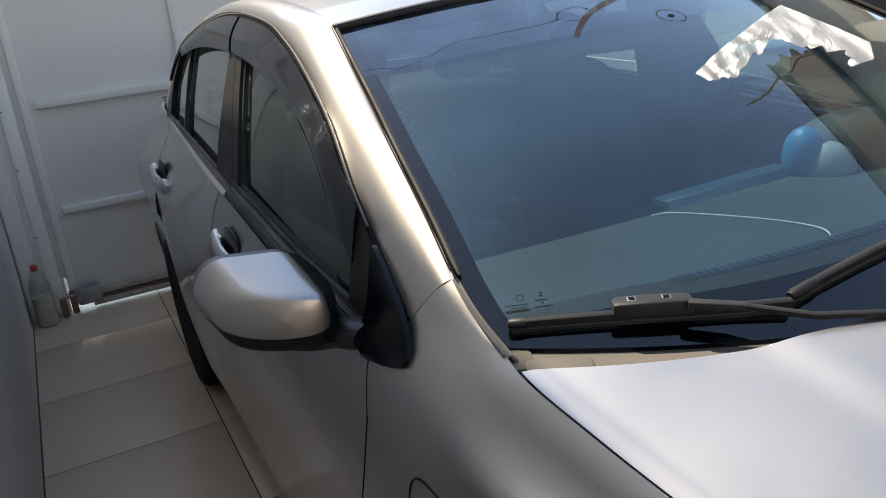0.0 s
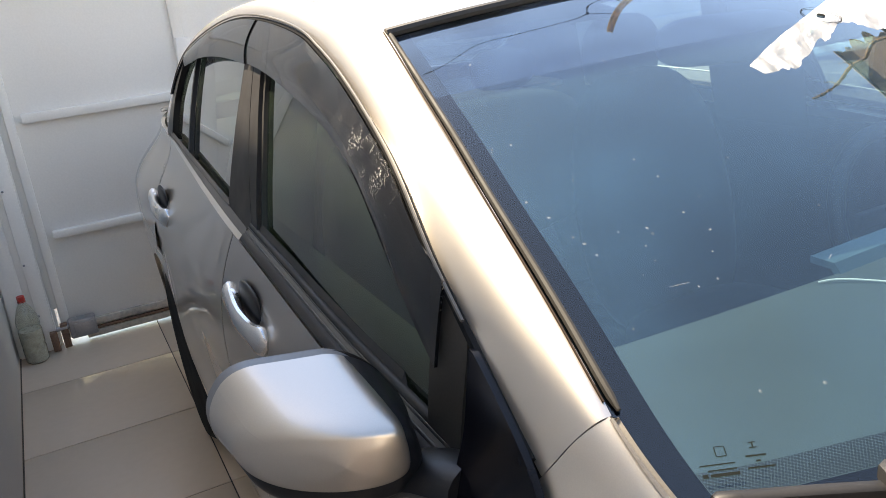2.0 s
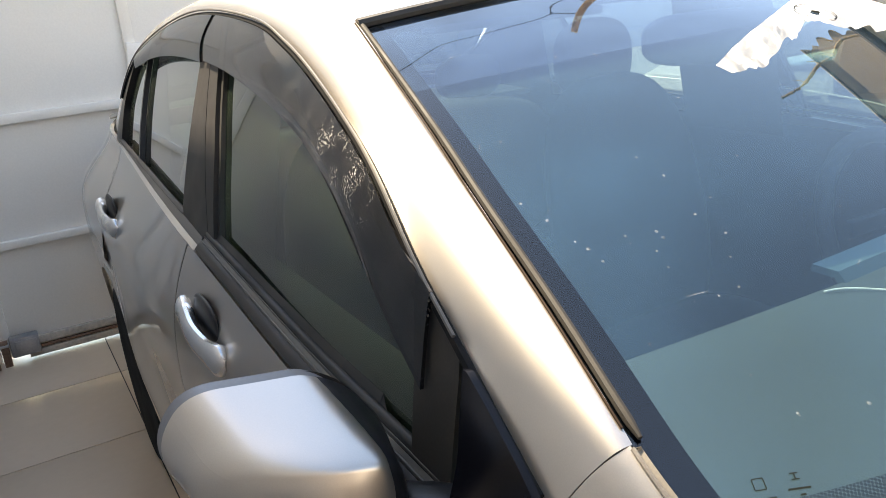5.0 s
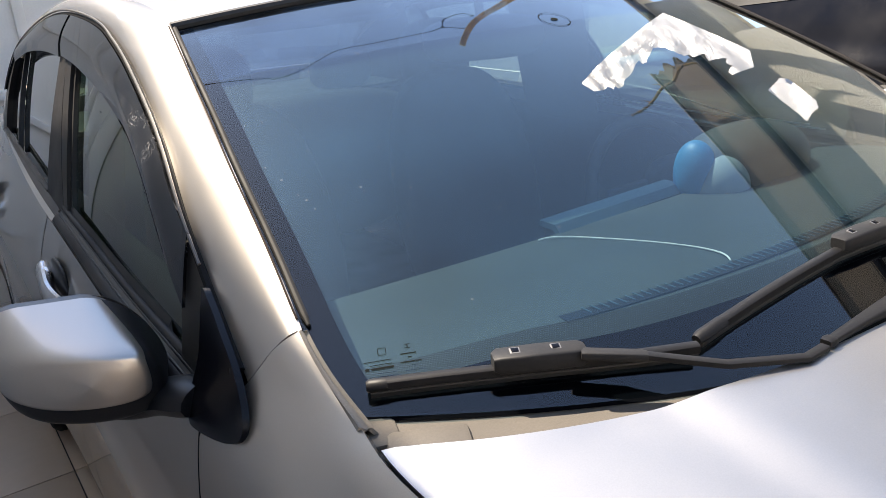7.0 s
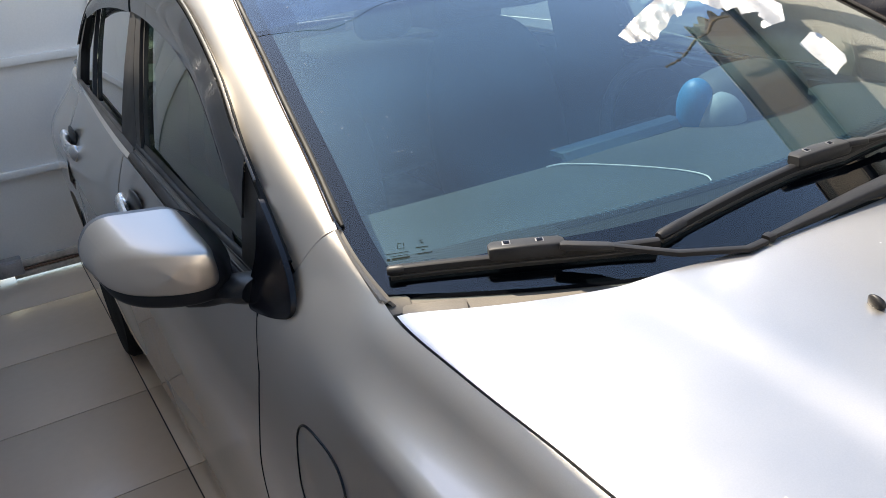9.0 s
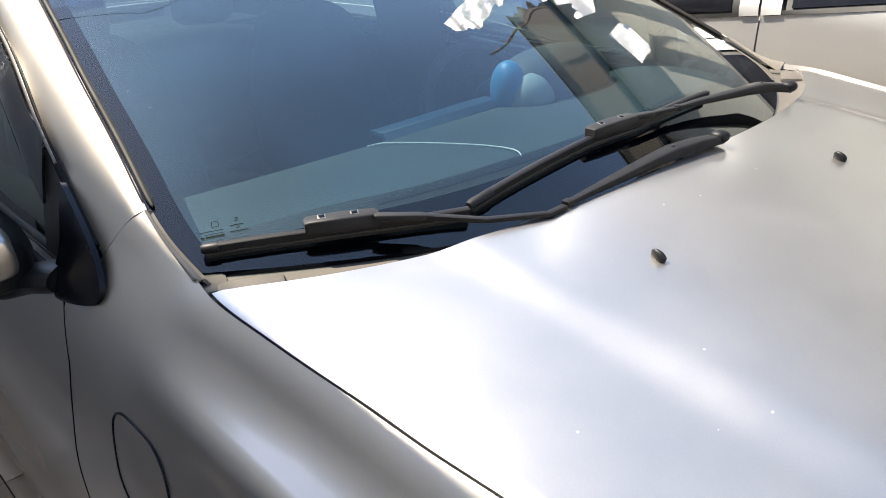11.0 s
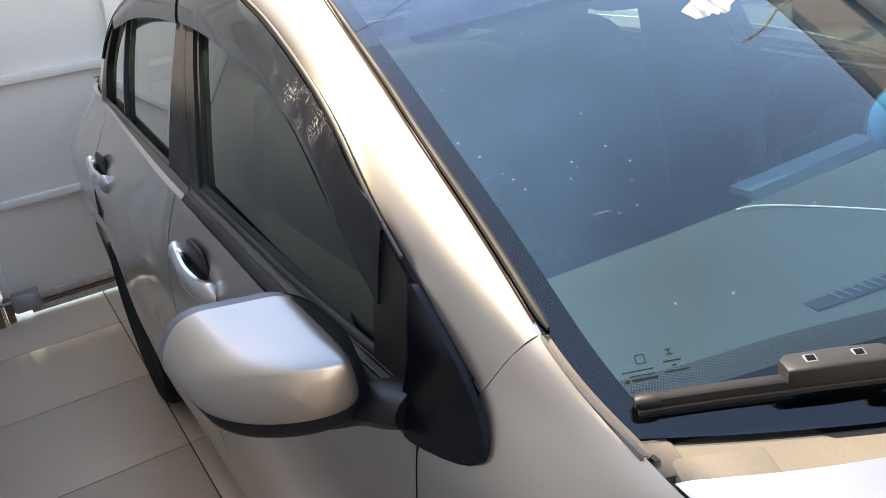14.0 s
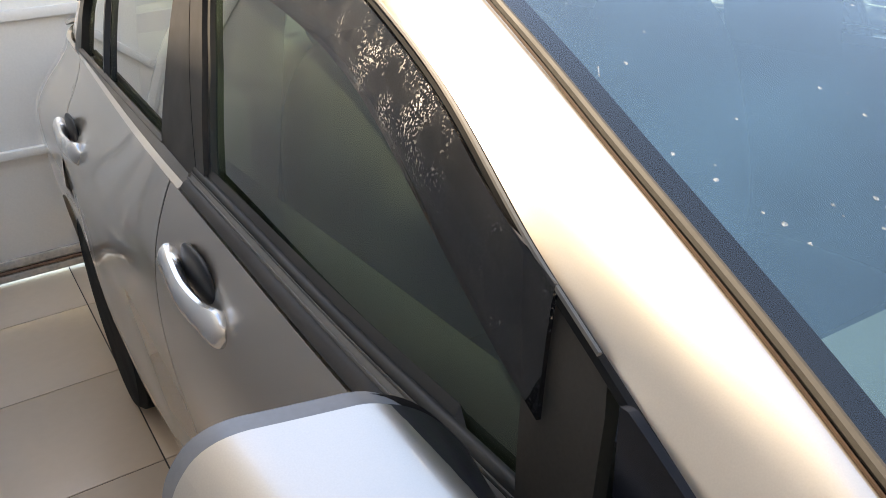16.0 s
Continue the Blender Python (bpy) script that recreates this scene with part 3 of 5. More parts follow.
def screen_z(x, y):
    u = y - 0.44 * x * x - 0.24
    return 1.060 + 0.475 * u - 0.09 * u * u


SCREEN_EDGE = spline([0.40, 0.43, 0.47, 0.533, 0.607, 0.70, 0.81, 0.87, 0.98, 1.18], [0.697, 0.700, 0.703, 0.700, 0.688, 0.673, 0.656, 0.645, 0.626, 0.590])


def screen(a, v, lift=0.0):
    """The windscreen: a from -1 to 1 across, v from the cowl up to the roof."""
    e = SCREEN_EDGE(0.43 + 0.745 * v)
    x = a * e
    lo, hi = 0.175 + 0.51 * (a * 0.700) ** 2, 1.14 + 0.037 * a * a
    y = lo + (hi - lo) * v
    return x, y, screen_z(x, y) + lift


WIN_Y = spline(range(15), [0.556, 0.625, 0.715, 0.80, 0.893, 1.01, 1.18, 1.30, 1.43, 1.713, 2.02, 2.335, 2.55, 2.66, 2.72])
WIN_Z = spline(range(15), [1.052, 1.087, 1.132, 1.174, 1.226, 1.276, 1.331, 1.360, 1.382, 1.397, 1.383, 1.332, 1.265, 1.16, 1.06])
TOP_X = spline(range(15), [0.702, 0.690, 0.676, 0.663, 0.648, 0.630, 0.608, 0.590, 0.577, 0.562, 0.562, 0.578, 0.600, 0.628, 0.655])
TOP_Y = spline(range(15), [0.533, 0.597, 0.69, 0.77, 0.86, 0.965, 1.085, 1.187, 1.33, 1.68, 2.04, 2.39, 2.61, 2.80, 2.95])
TOP_Z = spline(range(15), [1.101, 1.133, 1.178, 1.215, 1.254, 1.298, 1.347, 1.386, 1.411, 1.434, 1.422, 1.372, 1.300, 1.190, 1.090])


def win_edge(t, inset=0.0):
    y, z = WIN_Y(t), WIN_Z(t)
    return Vector((side_x(y, z), y, z))


def rail(u, v):
    """The roof pillar and rail, from the wing's seam back to the boot: v from the window edge to the windscreen or roof."""
    t = 14 * u
    b, c = win_edge(t), Vector((-TOP_X(t), TOP_Y(t), TOP_Z(t)))
    out = Vector((-0.62, -0.10, 0.78))
    k = min(1, max(0, (u - 0.28) / 0.14))
    # a nearly flat face with rounded edges in front, a full arch along the roof
    flat, full = 0.0075 * (1 - abs(2 * v ** 1.7 - 1) ** 2.6), 4 * v * (1 - v) * (0.0105 + 0.008 * min(1, max(0, u - 0.3) * 2))
    return b.lerp(c, v) + out * (flat + (full - flat) * k * k * (3 - 2 * k))


ZB = spline([0.5, 0.64, 1.0, 1.25, 1.55, 1.95, 2.3, 2.7, 3.4], [0.970, 0.975, 0.986, 1.0, 1.018, 1.036, 1.046, 1.048, 1.035])
CUT_FRONT = spline([0.2, 0.5, 0.64, 0.74, 0.81, 0.85, 0.9, 0.985, 1.02], [0.700, 0.688, 0.668, 0.641, 0.616, 0.609, 0.606, 0.612, 0.612])
CUT_MIDDLE = spline([0.2, 0.6, 0.787, 0.894, 0.95, 1.017, 1.05], [1.655, 1.655, 1.643, 1.630, 1.608, 1.570, 1.545])
CUT_REAR = spline([0.2, 0.35, 0.5, 0.65, 0.8, 0.95, 1.06], [2.28, 2.30, 2.37, 2.49, 2.555, 2.57, 2.56])


def arch(y, axle, r=0.365):
    d = abs(y - axle)
    return 0.30 + math.sqrt(r * r - d * d) if d < r - 0.002 else 0.24


def front_door(u, v):
    z = 0.24 + (ZB(0.64 + 0.9 * u) - 0.24) * v
    y = CUT_FRONT(z) + 0.003 + (CUT_MIDDLE(z) - CUT_FRONT(z) - 0.006) * u
    z = 0.24 + (ZB(y) - 0.24) * v
    return body_x(y, z), y, z


def rear_door(u, v):
    z = 0.24 + (ZB(1.55 + 1.0 * u) - 0.24) * v
    y = CUT_MIDDLE(z) + 0.003 + (CUT_REAR(z) - CUT_MIDDLE(z) - 0.006) * u
    z = 0.24 + (ZB(y) - 0.24) * v
    return body_x(y, z), y, z


def quarter(u, v):
    s = CUT_REAR(0.24 + 0.81 * v) + 0.003
    y = s + (3.42 - s) * u
    lo = arch(y, 2.68) if u > 0.0 else 0.24 + 0.0
    lo = max(lo, 0.24)
    z = lo + (ZB(y) - lo) * v
    if u == 0:
        y = CUT_REAR(z) + 0.003
    return body_x(y, z), y, z


WING_END = spline([0.2, 0.5, 0.64, 0.74, 0.81, 0.85, 0.9, 0.985, 1.01, 1.05, 1.08, 1.092, 1.11], [0.6975, 0.6855, 0.6655, 0.6385, 0.6135, 0.6065, 0.6035, 0.608, 0.590, 0.556, 0.545, 0.538, 0.528])
WING_X = spline([-0.75, -0.4, -0.034, 0.017, 0.091, 0.172, 0.264, 0.352, 0.40, 0.46, 0.533, 0.62], [0.60, 0.660, 0.694, 0.700, 0.706, 0.714, 0.721, 0.722, 0.713, 0.709, 0.704, 0.688])
WING_Z = spline([-0.75, -0.4, -0.034, 0.017, 0.091, 0.172, 0.264, 0.352, 0.40, 0.46, 0.533, 0.62], [0.83, 0.94, 0.999, 1.006, 1.017, 1.028, 1.040, 1.050, 1.053, 1.066, 1.101, 1.142])


def wing_section(y, v):
    top = Vector((-WING_X(y), y, WING_Z(y)))
    zs = min(0.90, top.z - 0.12)
    if v < 0.5:
        w = v / 0.5
        low = Vector((body_x(y, zs), y, zs))
        g = min(1, max(0, (0.46 - y) / 0.42))
        mid = Vector((body_x(y, zs) + 0.022 - 0.008 * g, y, top.z - 0.046 + 0.006 * g))
        p = top * (1 - w) ** 2 + mid * 2 * w * (1 - w) + low * w * w
        # a shallow valley below the bonnet edge and a shoulder that swells towards the wheel
        f = min(1, max(0, (0.50 - y) / 0.34))
        f = f * f * (3 - 2 * f)
        p.x -= f * (0.013 * math.exp(-((w - 0.68) / 0.17) ** 2) - 0.015 * math.exp(-((w - 0.34) / 0.17) ** 2))
        p.z += 0.014 * f * math.exp(-((w - 0.66) / 0.15) ** 2)
        return p
    w = (v - 0.5) / 0.5
    z = zs + (max(0.24, arch(y, 0.0)) - zs) * w
    return Vector((body_x(y, z), y, z))


def at_height(curve, z):
    """The point of curve(0..1) at height z; its height falls as the parameter grows."""
    a, b = 0.0, 1.0
    for _ in range(24):
        m = (a + b) / 2
        if curve(m).z > z:
            a = m
        else:
            b = m
    return curve((a + b) / 2)


SEAM = lambda w: rail(0.0, 1 - w)     # the pillar's front end, from the glass down to the window


def seam_end(z):
    return at_height(SEAM, z).y - 0.0012 if z > 1.052 else WING_END(z)


def seam_pull(z):
    """How far the wing must bow to meet the pillar, by height."""
    zz = min(1.099, max(1.056, z))
    d = at_height(SEAM, zz).x - at_height(lambda w: wing_section(seam_end(zz), w / 2), zz).x
    return d * min(1, max(0, (z - 0.99) / 0.06)) * min(1, max(0, (1.101 - z) / 0.006))


PULL = line(np.linspace(0.95, 1.11, 40), [seam_pull(z) for z in np.linspace(0.95, 1.11, 40)])


def wing_skin(y, v):
    p = wing_section(y, v)
    k = min(1, max(0, (y - 0.36) / 0.18))
    p.x += PULL(p.z) * k * k * (3 - 2 * k) * min(1, 8 * v)
    return p


def wing(u, v):
    end = 0.6
    for _ in range(6):
        end = seam_end(wing_section(end, v).z)
    return wing_skin(-0.74 + (end + 0.74) * u, v)


def hood(u, v):
    """u across from the right edge to the left, v from the nose to the cowl."""
    a = 2 * u - 1
    rear = 0.192 + 0.475 * abs(a * 0.715) ** 3
    y = -0.72 + (rear + 0.72) * v
    e = WING_X(y) - 0.008
    x = a * e
    s = min(1, max(0, (0.490 - abs(x)) / 0.075))
    s = s * s * (3 - 2 * s)
    z = WING_Z(min(y, 0.34)) - 0.003 + 0.026 * (1 - a * a) + 0.0065 * s * min(1, max(0, (y + 0.7) / 0.4))
    z -= 0.0025 * max(0, abs(a) - 0.985) / 0.015
    return x, y, z


def roof(u, v):
    a = 2 * u - 1
    t = 7 + 4.3 * v
    return a * TOP_X(t), TOP_Y(t) - 0.045 * (1 - a * a) * (1 - v), TOP_Z(t) + 0.032 * (1 - a * a)


car = thing("sedan_car", "silver-beige metallic sedan car, dusty, parked beside the wall", "car")
part("bonnet", panel(hood, 120, 60, -1, 0.02), DUSTY_PAINT, car)
part("roof", panel(roof, 40, 30), PAINT, car)
for s in (-1, 1):
    part("wing", panel(wing, 70, 36, s), PAINT, car)
    part("roof_pillar", panel(rail, 110, 18, s, 0.006), PAINT, car)
    part("rear_quarter", panel(quarter, 40, 24, s), PAINT, car)
    part("bonnet_gap", panel(lambda u, v: (-WING_X(-0.72 + 1.1 * u) - 0.010 + 0.024 * v, -0.72 + 1.1 * u, WING_Z(-0.72 + 1.1 * u) - 0.017), 40, 2, s, 0.0), RUBBER, car, "dark gap beside the bonnet")
    part("sill", panel(lambda u, v: (-0.802 + 0.035 * v * v, 0.4 + 1.78 * u, 0.238 - 0.075 * v), 30, 4, s), PAINT, car)

# rear of the car, seen only from outside the walk
part("rear_window", panel(lambda u, v: ((2 * u - 1) * (0.57 + 0.06 * v), 2.42 + 0.50 * v, 1.385 - 0.30 * v + 0.02 * (1 - (2 * u - 1) ** 2)), 16, 10, -1, 0.004), FAR_GLASS, car, "tinted rear window")
part("boot_lid", panel(lambda u, v: ((2 * u - 1) * 0.64, 2.90 + 0.50 * v, 1.085 - 0.05 * v * v + 0.012 * (1 - (2 * u - 1) ** 2)), 20, 12), PAINT, car)
part("rear_bumper", panel(lambda u, v: ((2 * u - 1) * 0.60, 3.40 + 0.06 * math.sin(math.pi * (0.1 + 0.8 * v)) - 0.10 * (2 * u - 1) ** 4, 1.03 - 0.75 * v), 24, 14), PAINT, car)
part("front_bumper", panel(lambda u, v: ((2 * u - 1) * 0.76, -0.76 - 0.08 * math.sin(math.pi * v) + 0.16 * (2 * u - 1) ** 4, 0.83 - 0.6 * v), 24, 14), PAINT, car)
part("underbody", one_box((0, 1.3, 0.27), (1.46, 3.9, 0.10), 0.03), BLACK, car)

# dark seals behind the door gaps
for s in (-1, 1):
    for cut, top, lo, hi in ((CUT_FRONT, 0.972, -0.0030, 0.0035), (CUT_MIDDLE, 1.012, -0.0028, 0.0028), (CUT_REAR, 1.03, -0.0028, 0.0028)):
        part("door_seal", panel(lambda u, v: (body_x(cut(0.25 + (top - 0.25) * u), 0.25 + (top - 0.25) * u) + 0.0006, cut(0.25 + (top - 0.25) * u) + lo + (hi - lo) * v, 0.25 + (top - 0.25) * u), 50, 2, s, 0.0), RUBBER, car, "black door seal")

def gap_x(z):
    """The outer of door and wing at the front door gap."""
    y, x = CUT_FRONT(z), body_x(CUT_FRONT(z), z)
    return x if z < 0.88 else min(x, at_height(lambda w: wing_skin(y, w / 2), z).x)


for s in (-1, 1):
    part("door_gap", tube([((1 if s < 0 else -1) * (gap_x(z) + 0.0003), CUT_FRONT(z) + 0.0005, z) for z in np.linspace(0.26, 0.985, 60)], 0.0012, 6), MOULD, car, "dark gap in front of the door")

# ---- doors ----
def strip(edge, width, proud):
    """A flat moulding that follows edge(t), t from 0 to 1, width high and proud of the side."""
    def fn(u, v):
        p = Vector(edge(u))
        k = math.sin(math.pi * min(1, max(0, v))) ** 0.5
        return p + Vector((-proud * k, 0, width * (v - 0.5)))
    return fn


GLASS_LOW = spline([0.7, 0.8, 1.0, 1.25, 1.5, 1.7, 1.95, 2.25, 2.6], [1.003, 1.005, 1.008, 1.024, 1.04, 1.046, 1.054, 1.062, 1.066])


def between(y0, y1, top_in=0.0, deep=0.012):
    """Window glass between two slanting uprights, from the belt to the frame's curve."""
    ts = np.linspace(0, 14, 400)
    ys, zs = [WIN_Y(t) for t in ts[:343]], [WIN_Z(t) for t in ts[:343]]

    def fn(u, v):
        z0 = GLASS_LOW(y0(1.02) + (y1(1.02) - y0(1.02)) * u) - 0.02
        z = z0
        y = 1.0
        for _ in range(3):
            y = y0(z) + (y1(z) - y0(z)) * u
            z1 = float(np.interp(y, ys, zs)) - top_in
            z = z0 + (z1 - z0) * v
        return side_x(y, z) + deep, y, z
    return fn


BP_FRONT = line([1.0, 1.043, 1.181, 1.31, 1.40], [1.452, 1.468, 1.519, 1.596, 1.655])
BP_REAR = line([1.0, 1.156, 1.262, 1.385, 1.42], [1.707, 1.710, 1.722, 1.754, 1.765])
BP_CRACK = line([1.0, 1.05, 1.18, 1.31, 1.40], [1.500, 1.510, 1.585, 1.655, 1.705])
QDIV = line([1.0, 1.06, 1.28, 1.34], [2.235, 2.247, 2.305, 2.32])
QEND = line([1.0, 1.06, 1.16, 1.265], [2.60, 2.61, 2.61, 2.54])
SAIL = line([0.95, 1.0, 1.10, 1.16], [0.68, 0.685, 0.695, 0.71])
GFRONT = line([0.95, 1.0, 1.08, 1.20], [0.752, 0.757, 0.770, 0.81])

VISOR_LOW = spline([0.736, 0.80, 0.86, 0.93, 1.01, 1.09, 1.186, 1.345, 1.557, 1.68], [1.075, 1.105, 1.136, 1.172, 1.211, 1.241, 1.265, 1.291, 1.314, 1.32])
WIN_TOP = (lambda ys, zs: (lambda y: float(np.interp(y, ys, zs))))([WIN_Y(t) for t in np.linspace(0, 12, 300)], [WIN_Z(t) for t in np.linspace(0, 12, 300)])


def visor(y0, y1, low):
    def fn(u, v):
        z = 1.15
        for _ in range(4):
            y = y0(z) + (y1 - y0(z)) * u
            hi, lo = WIN_TOP(y) + 0.002 + 0.014 * max(0, 1 - (y - 0.74) / 0.10) * (y < 1), low(y)
            z = lo + (hi - lo) * v
        return side_x(y, z) - 0.012 - 0.008 * math.sin(math.pi * v) * min(1, max(0, (y - 0.74) / 0.16)), y, z
    return fn


def build_handle(y, z, side, parent):
    """A grip over a finger cup, with its lock cap."""
    x = body_x(y, z)
    part("handle_cup", blob((side * (-x - 0.004), y + 0.005, z + 0.010), (0.008, 0.074, 0.041), 2.4), BLACK, parent, "dark recessed finger cup")
    pts = smooth_path([(x - 0.004, y + 0.118, z - 0.002), (x - 0.012, y + 0.10, z - 0.002), (x - 0.019, y + 0.045, z - 0.006), (x - 0.022, y, z - 0.010), (x - 0.019, y - 0.05, z - 0.014), (x - 0.012, y - 0.095, z - 0.016), (x - 0.002, y - 0.118, z - 0.018)], 26)
    pts = [(-p[0] if side > 0 else p[0], p[1], p[2]) for p in pts]
    tp = [0.7, 1.15, 1.4, 1.45, 1.4] + [1.15] * 14 + [1.25, 1.35, 1.4, 1.4, 1.3, 1.0, 0.6]
    grip = part("door_handle", tube(pts, 0.0118, 14, None, 1.7, tp), CHROME, parent, "silver painted door handle")
    part("lock_cap", blob((side * (-x + 0.010), y + 0.090, z - 0.002), (0.010, 0.028, 0.022), 2.8), CHROME, grip)
    return grip


for s in (-1, 1):
    fd = part("front_door", panel(front_door, 50, 36, s), PAINT, car)
    rd = part("rear_door", panel(rear_door, 46, 36, s), PAINT, car)
    # belt mouldings
    belt = lambda y, dx=0.0: (body_x(y, ZB(y)) + 0.004 + dx, y, ZB(y) + 0.010)
    def belt_run(v0, v1, lift):
        """A lengthwise strip of the belt, from the painted edge (v 0) in to the glass (v 1), raised by lift at its middle."""
        def fn(u, v):
            y = 0.665 + 0.85 * u
            k = v0 + (v1 - v0) * v
            a = Vector((body_x(y, ZB(y)) + 0.001, y, ZB(y) + 0.001))
            b = Vector((side_x(y, 1.01) + 0.010, y, GLASS_LOW(y) + 0.002))
            return a.lerp(b, k) + Vector((-0.35, 0, 1)) * (0.004 + lift * math.sin(math.pi * v) ** 0.6)
        return fn
    part("belt_moulding", panel(belt_run(0.03, 0.44, 0.002), 50, 5, s, 0.006), BLACK_GREY, fd, "dark grey belt moulding")
    part("belt_edge", panel(belt_run(0.44, 0.53, 0.003), 50, 4, s, 0.006), GUTTER, fd, "thin grey belt edge")
    part("belt_groove", panel(belt_run(0.53, 0.66, -0.003), 50, 4, s, 0.0), MOULD, fd, "dark belt groove")
    part("belt_edge", panel(belt_run(0.66, 0.73, 0.003), 50, 4, s, 0.006), GUTTER, fd, "thin grey belt edge")
    part("belt_seal", panel(belt_run(0.73, 1.0, 0.004), 50, 6, s, 0.012), RUBBER, fd, "black rubber belt seal")
    ledge = lambda u, v: ((1 - v) * (body_x(1.53 + 1.08 * u, ZB(1.53 + 1.08 * u))) + v * (side_x(1.53 + 1.08 * u, 1.04) + 0.004), 1.53 + 1.08 * u, (ZB(1.53 + 1.08 * u) - 0.001 + 0.016 * math.sin(math.pi * v / 2)) * 1.0)
    part("belt_ledge", panel(lambda u, v: ledge(u, 0.30 * v), 50, 4, s, 0.004), PAINT, rd, "painted belt ledge")
    part("belt_moulding", panel(lambda u, v: ledge(u, 0.31 + 0.69 * v), 50, 4, s, 0.004), COWL, rd, "dusty brown belt moulding")
    part("belt_seal", panel(strip(lambda u: (side_x(1.70 + 0.9 * u, 1.045) - 0.002, 1.70 + 0.9 * u, GLASS_LOW(1.70 + 0.9 * u) - 0.006), 0.012, 0.005), 50, 6, s, 0.012), COWL, rd, "dusty belt seal")
    if s > 0:
        far_line = lambda ys, zs: tube(smooth_path([(-side_x(y, 1.03) - 0.018, y, z) for y, z in zip(ys, zs)], 20), 0.0024, 6)
        part("belt_line", far_line((0.82, 1.0, 1.2, 1.4, 1.56), (1.028, 1.026, 1.030, 1.034, 1.043)), CORD, fd, "thin pale inner belt trim")
        part("belt_line", far_line((1.80, 1.95, 2.1, 2.25), (1.086, 1.088, 1.090, 1.092)), CORD, rd, "thin pale inner belt trim")
        # added for a bright edge of unknown origin; no known trim runs here
        part("belt_line", far_line((0.86, 1.0, 1.12, 1.3, 1.56), (1.034, 1.034, 1.042, 1.072, 1.090)), CORD, fd, "thin pale line added above the far belt")
    # glass
    part("window_glass", panel(between(GFRONT, BP_FRONT), 30, 24, s, 0.0), SIDE_GLASS if s < 0 else FAR_GLASS, fd, "green-tinted window glass, closed")
    part("window_glass", panel(between(BP_REAR, lambda z: QDIV(z) + 0.012), 20, 20, s, 0.0), REAR_GLASS if s < 0 else PALE_GLASS, rd, "green-tinted window glass, closed")
    part("quarter_glass", panel(between(lambda z: QDIV(z) + 0.022, QEND), 14, 16, s, 0.0), REAR_GLASS if s < 0 else FAR_GLASS, rd, "small tinted quarter glass")
    # frames
    part("window_frame", panel(between(BP_FRONT, lambda z: BP_CRACK(z) - 0.002, 0.0, -0.004), 8, 24, s, 0.016), BLACK_GREY, fd, "dark grey film on the window frame")
    part("window_frame", panel(between(lambda z: BP_CRACK(z) + 0.002, BP_REAR, 0.0, -0.004), 8, 24, s, 0.016), BLACK_GREY, rd, "dark grey film on the window frame")
    part("glass_run", panel(between(lambda z: BP_FRONT(z) - 0.012, BP_FRONT, 0.0, 0.004), 3, 24, s, 0.01), RUBBER, fd, "black rubber glass run")
    part("glass_divider", panel(between(lambda z: QDIV(z) + 0.010, lambda z: QDIV(z) + 0.024, 0.0, -0.002), 4, 20, s, 0.012), BLACK, rd, "black window divider")
    part("frame_filler", panel(between(SAIL, GFRONT, 0.0, -0.003), 8, 20, s, 0.012), FILLER_SHEEN, fd, "dark grey corner filler")
    frame_in = lambda u, v, lo, hi: (lambda p: (p.x + 0.004 + 0.006 * v, p.y, p.z - 0.022 * v))(win_edge(lo + (hi - lo) * u))
    part("upper_frame", panel(lambda u, v: frame_in(u, v, 2.2, 8.9), 60, 3, s, 0.01), RUBBER, fd)
    part("upper_frame", panel(lambda u, v: frame_in(u, v, 9.1, 11.7), 50, 3, s, 0.01), RUBBER, rd)
    # rail trims
    part("drip_moulding", tube([((p.x if s < 0 else -p.x) + 0.003 * s, p.y, p.z + 0.002) for p in (win_edge(t) for t in np.linspace(0.2, 12.9, 110))], 0.005, 6), MOULD, fd, "thin dark gutter moulding")
    part("gutter_strip", tube([((p.x - 0.006) if s < 0 else -(p.x - 0.006), p.y, p.z + 0.011) for p in (win_edge(t) for t in np.linspace(1.9, 13.0, 110))], 0.0022, 6), GUTTER, fd, "thin grey gutter line")
    # wind deflectors
    part("quarter_frame", panel(between(lambda z: QEND(z) - 0.004, line([1.0, 1.06, 1.16, 1.265], [2.74, 2.72, 2.665, 2.57]), 0.0, -0.003), 6, 16, s, 0.02), BLACK, rd, "black quarter window frame")
    part("wind_deflector", panel(visor(line([1.07, 1.17, 1.20, 1.23], [0.741, 0.754, 0.770, 0.83]), 1.685, VISOR_LOW), 60, 10, s, 0.004), SMOKE, fd, "smoked acrylic wind deflector, scratched")
    part("wind_deflector", panel(visor(lambda z: 1.71, 2.44, spline([1.71, 1.75, 2.06, 2.25, 2.44], [1.317, 1.318, 1.313, 1.297, 1.266])), 40, 10, s, 0.004), SMOKE, rd, "smoked acrylic wind deflector")
    build_handle(1.405, 0.920, s, fd)
    build_handle(2.43, 0.895, s, rd)


def soften(points, steps=3):
    """A closed outline with its corners cut round; ten corners give eighty points."""
    p = [Vector(q) for q in points]
    for _ in range(steps):
        p = [q for a, b in zip(p, p[1:] + p[:1]) for q in (a * 0.75 + b * 0.25, a * 0.25 + b * 0.75)]
    return p


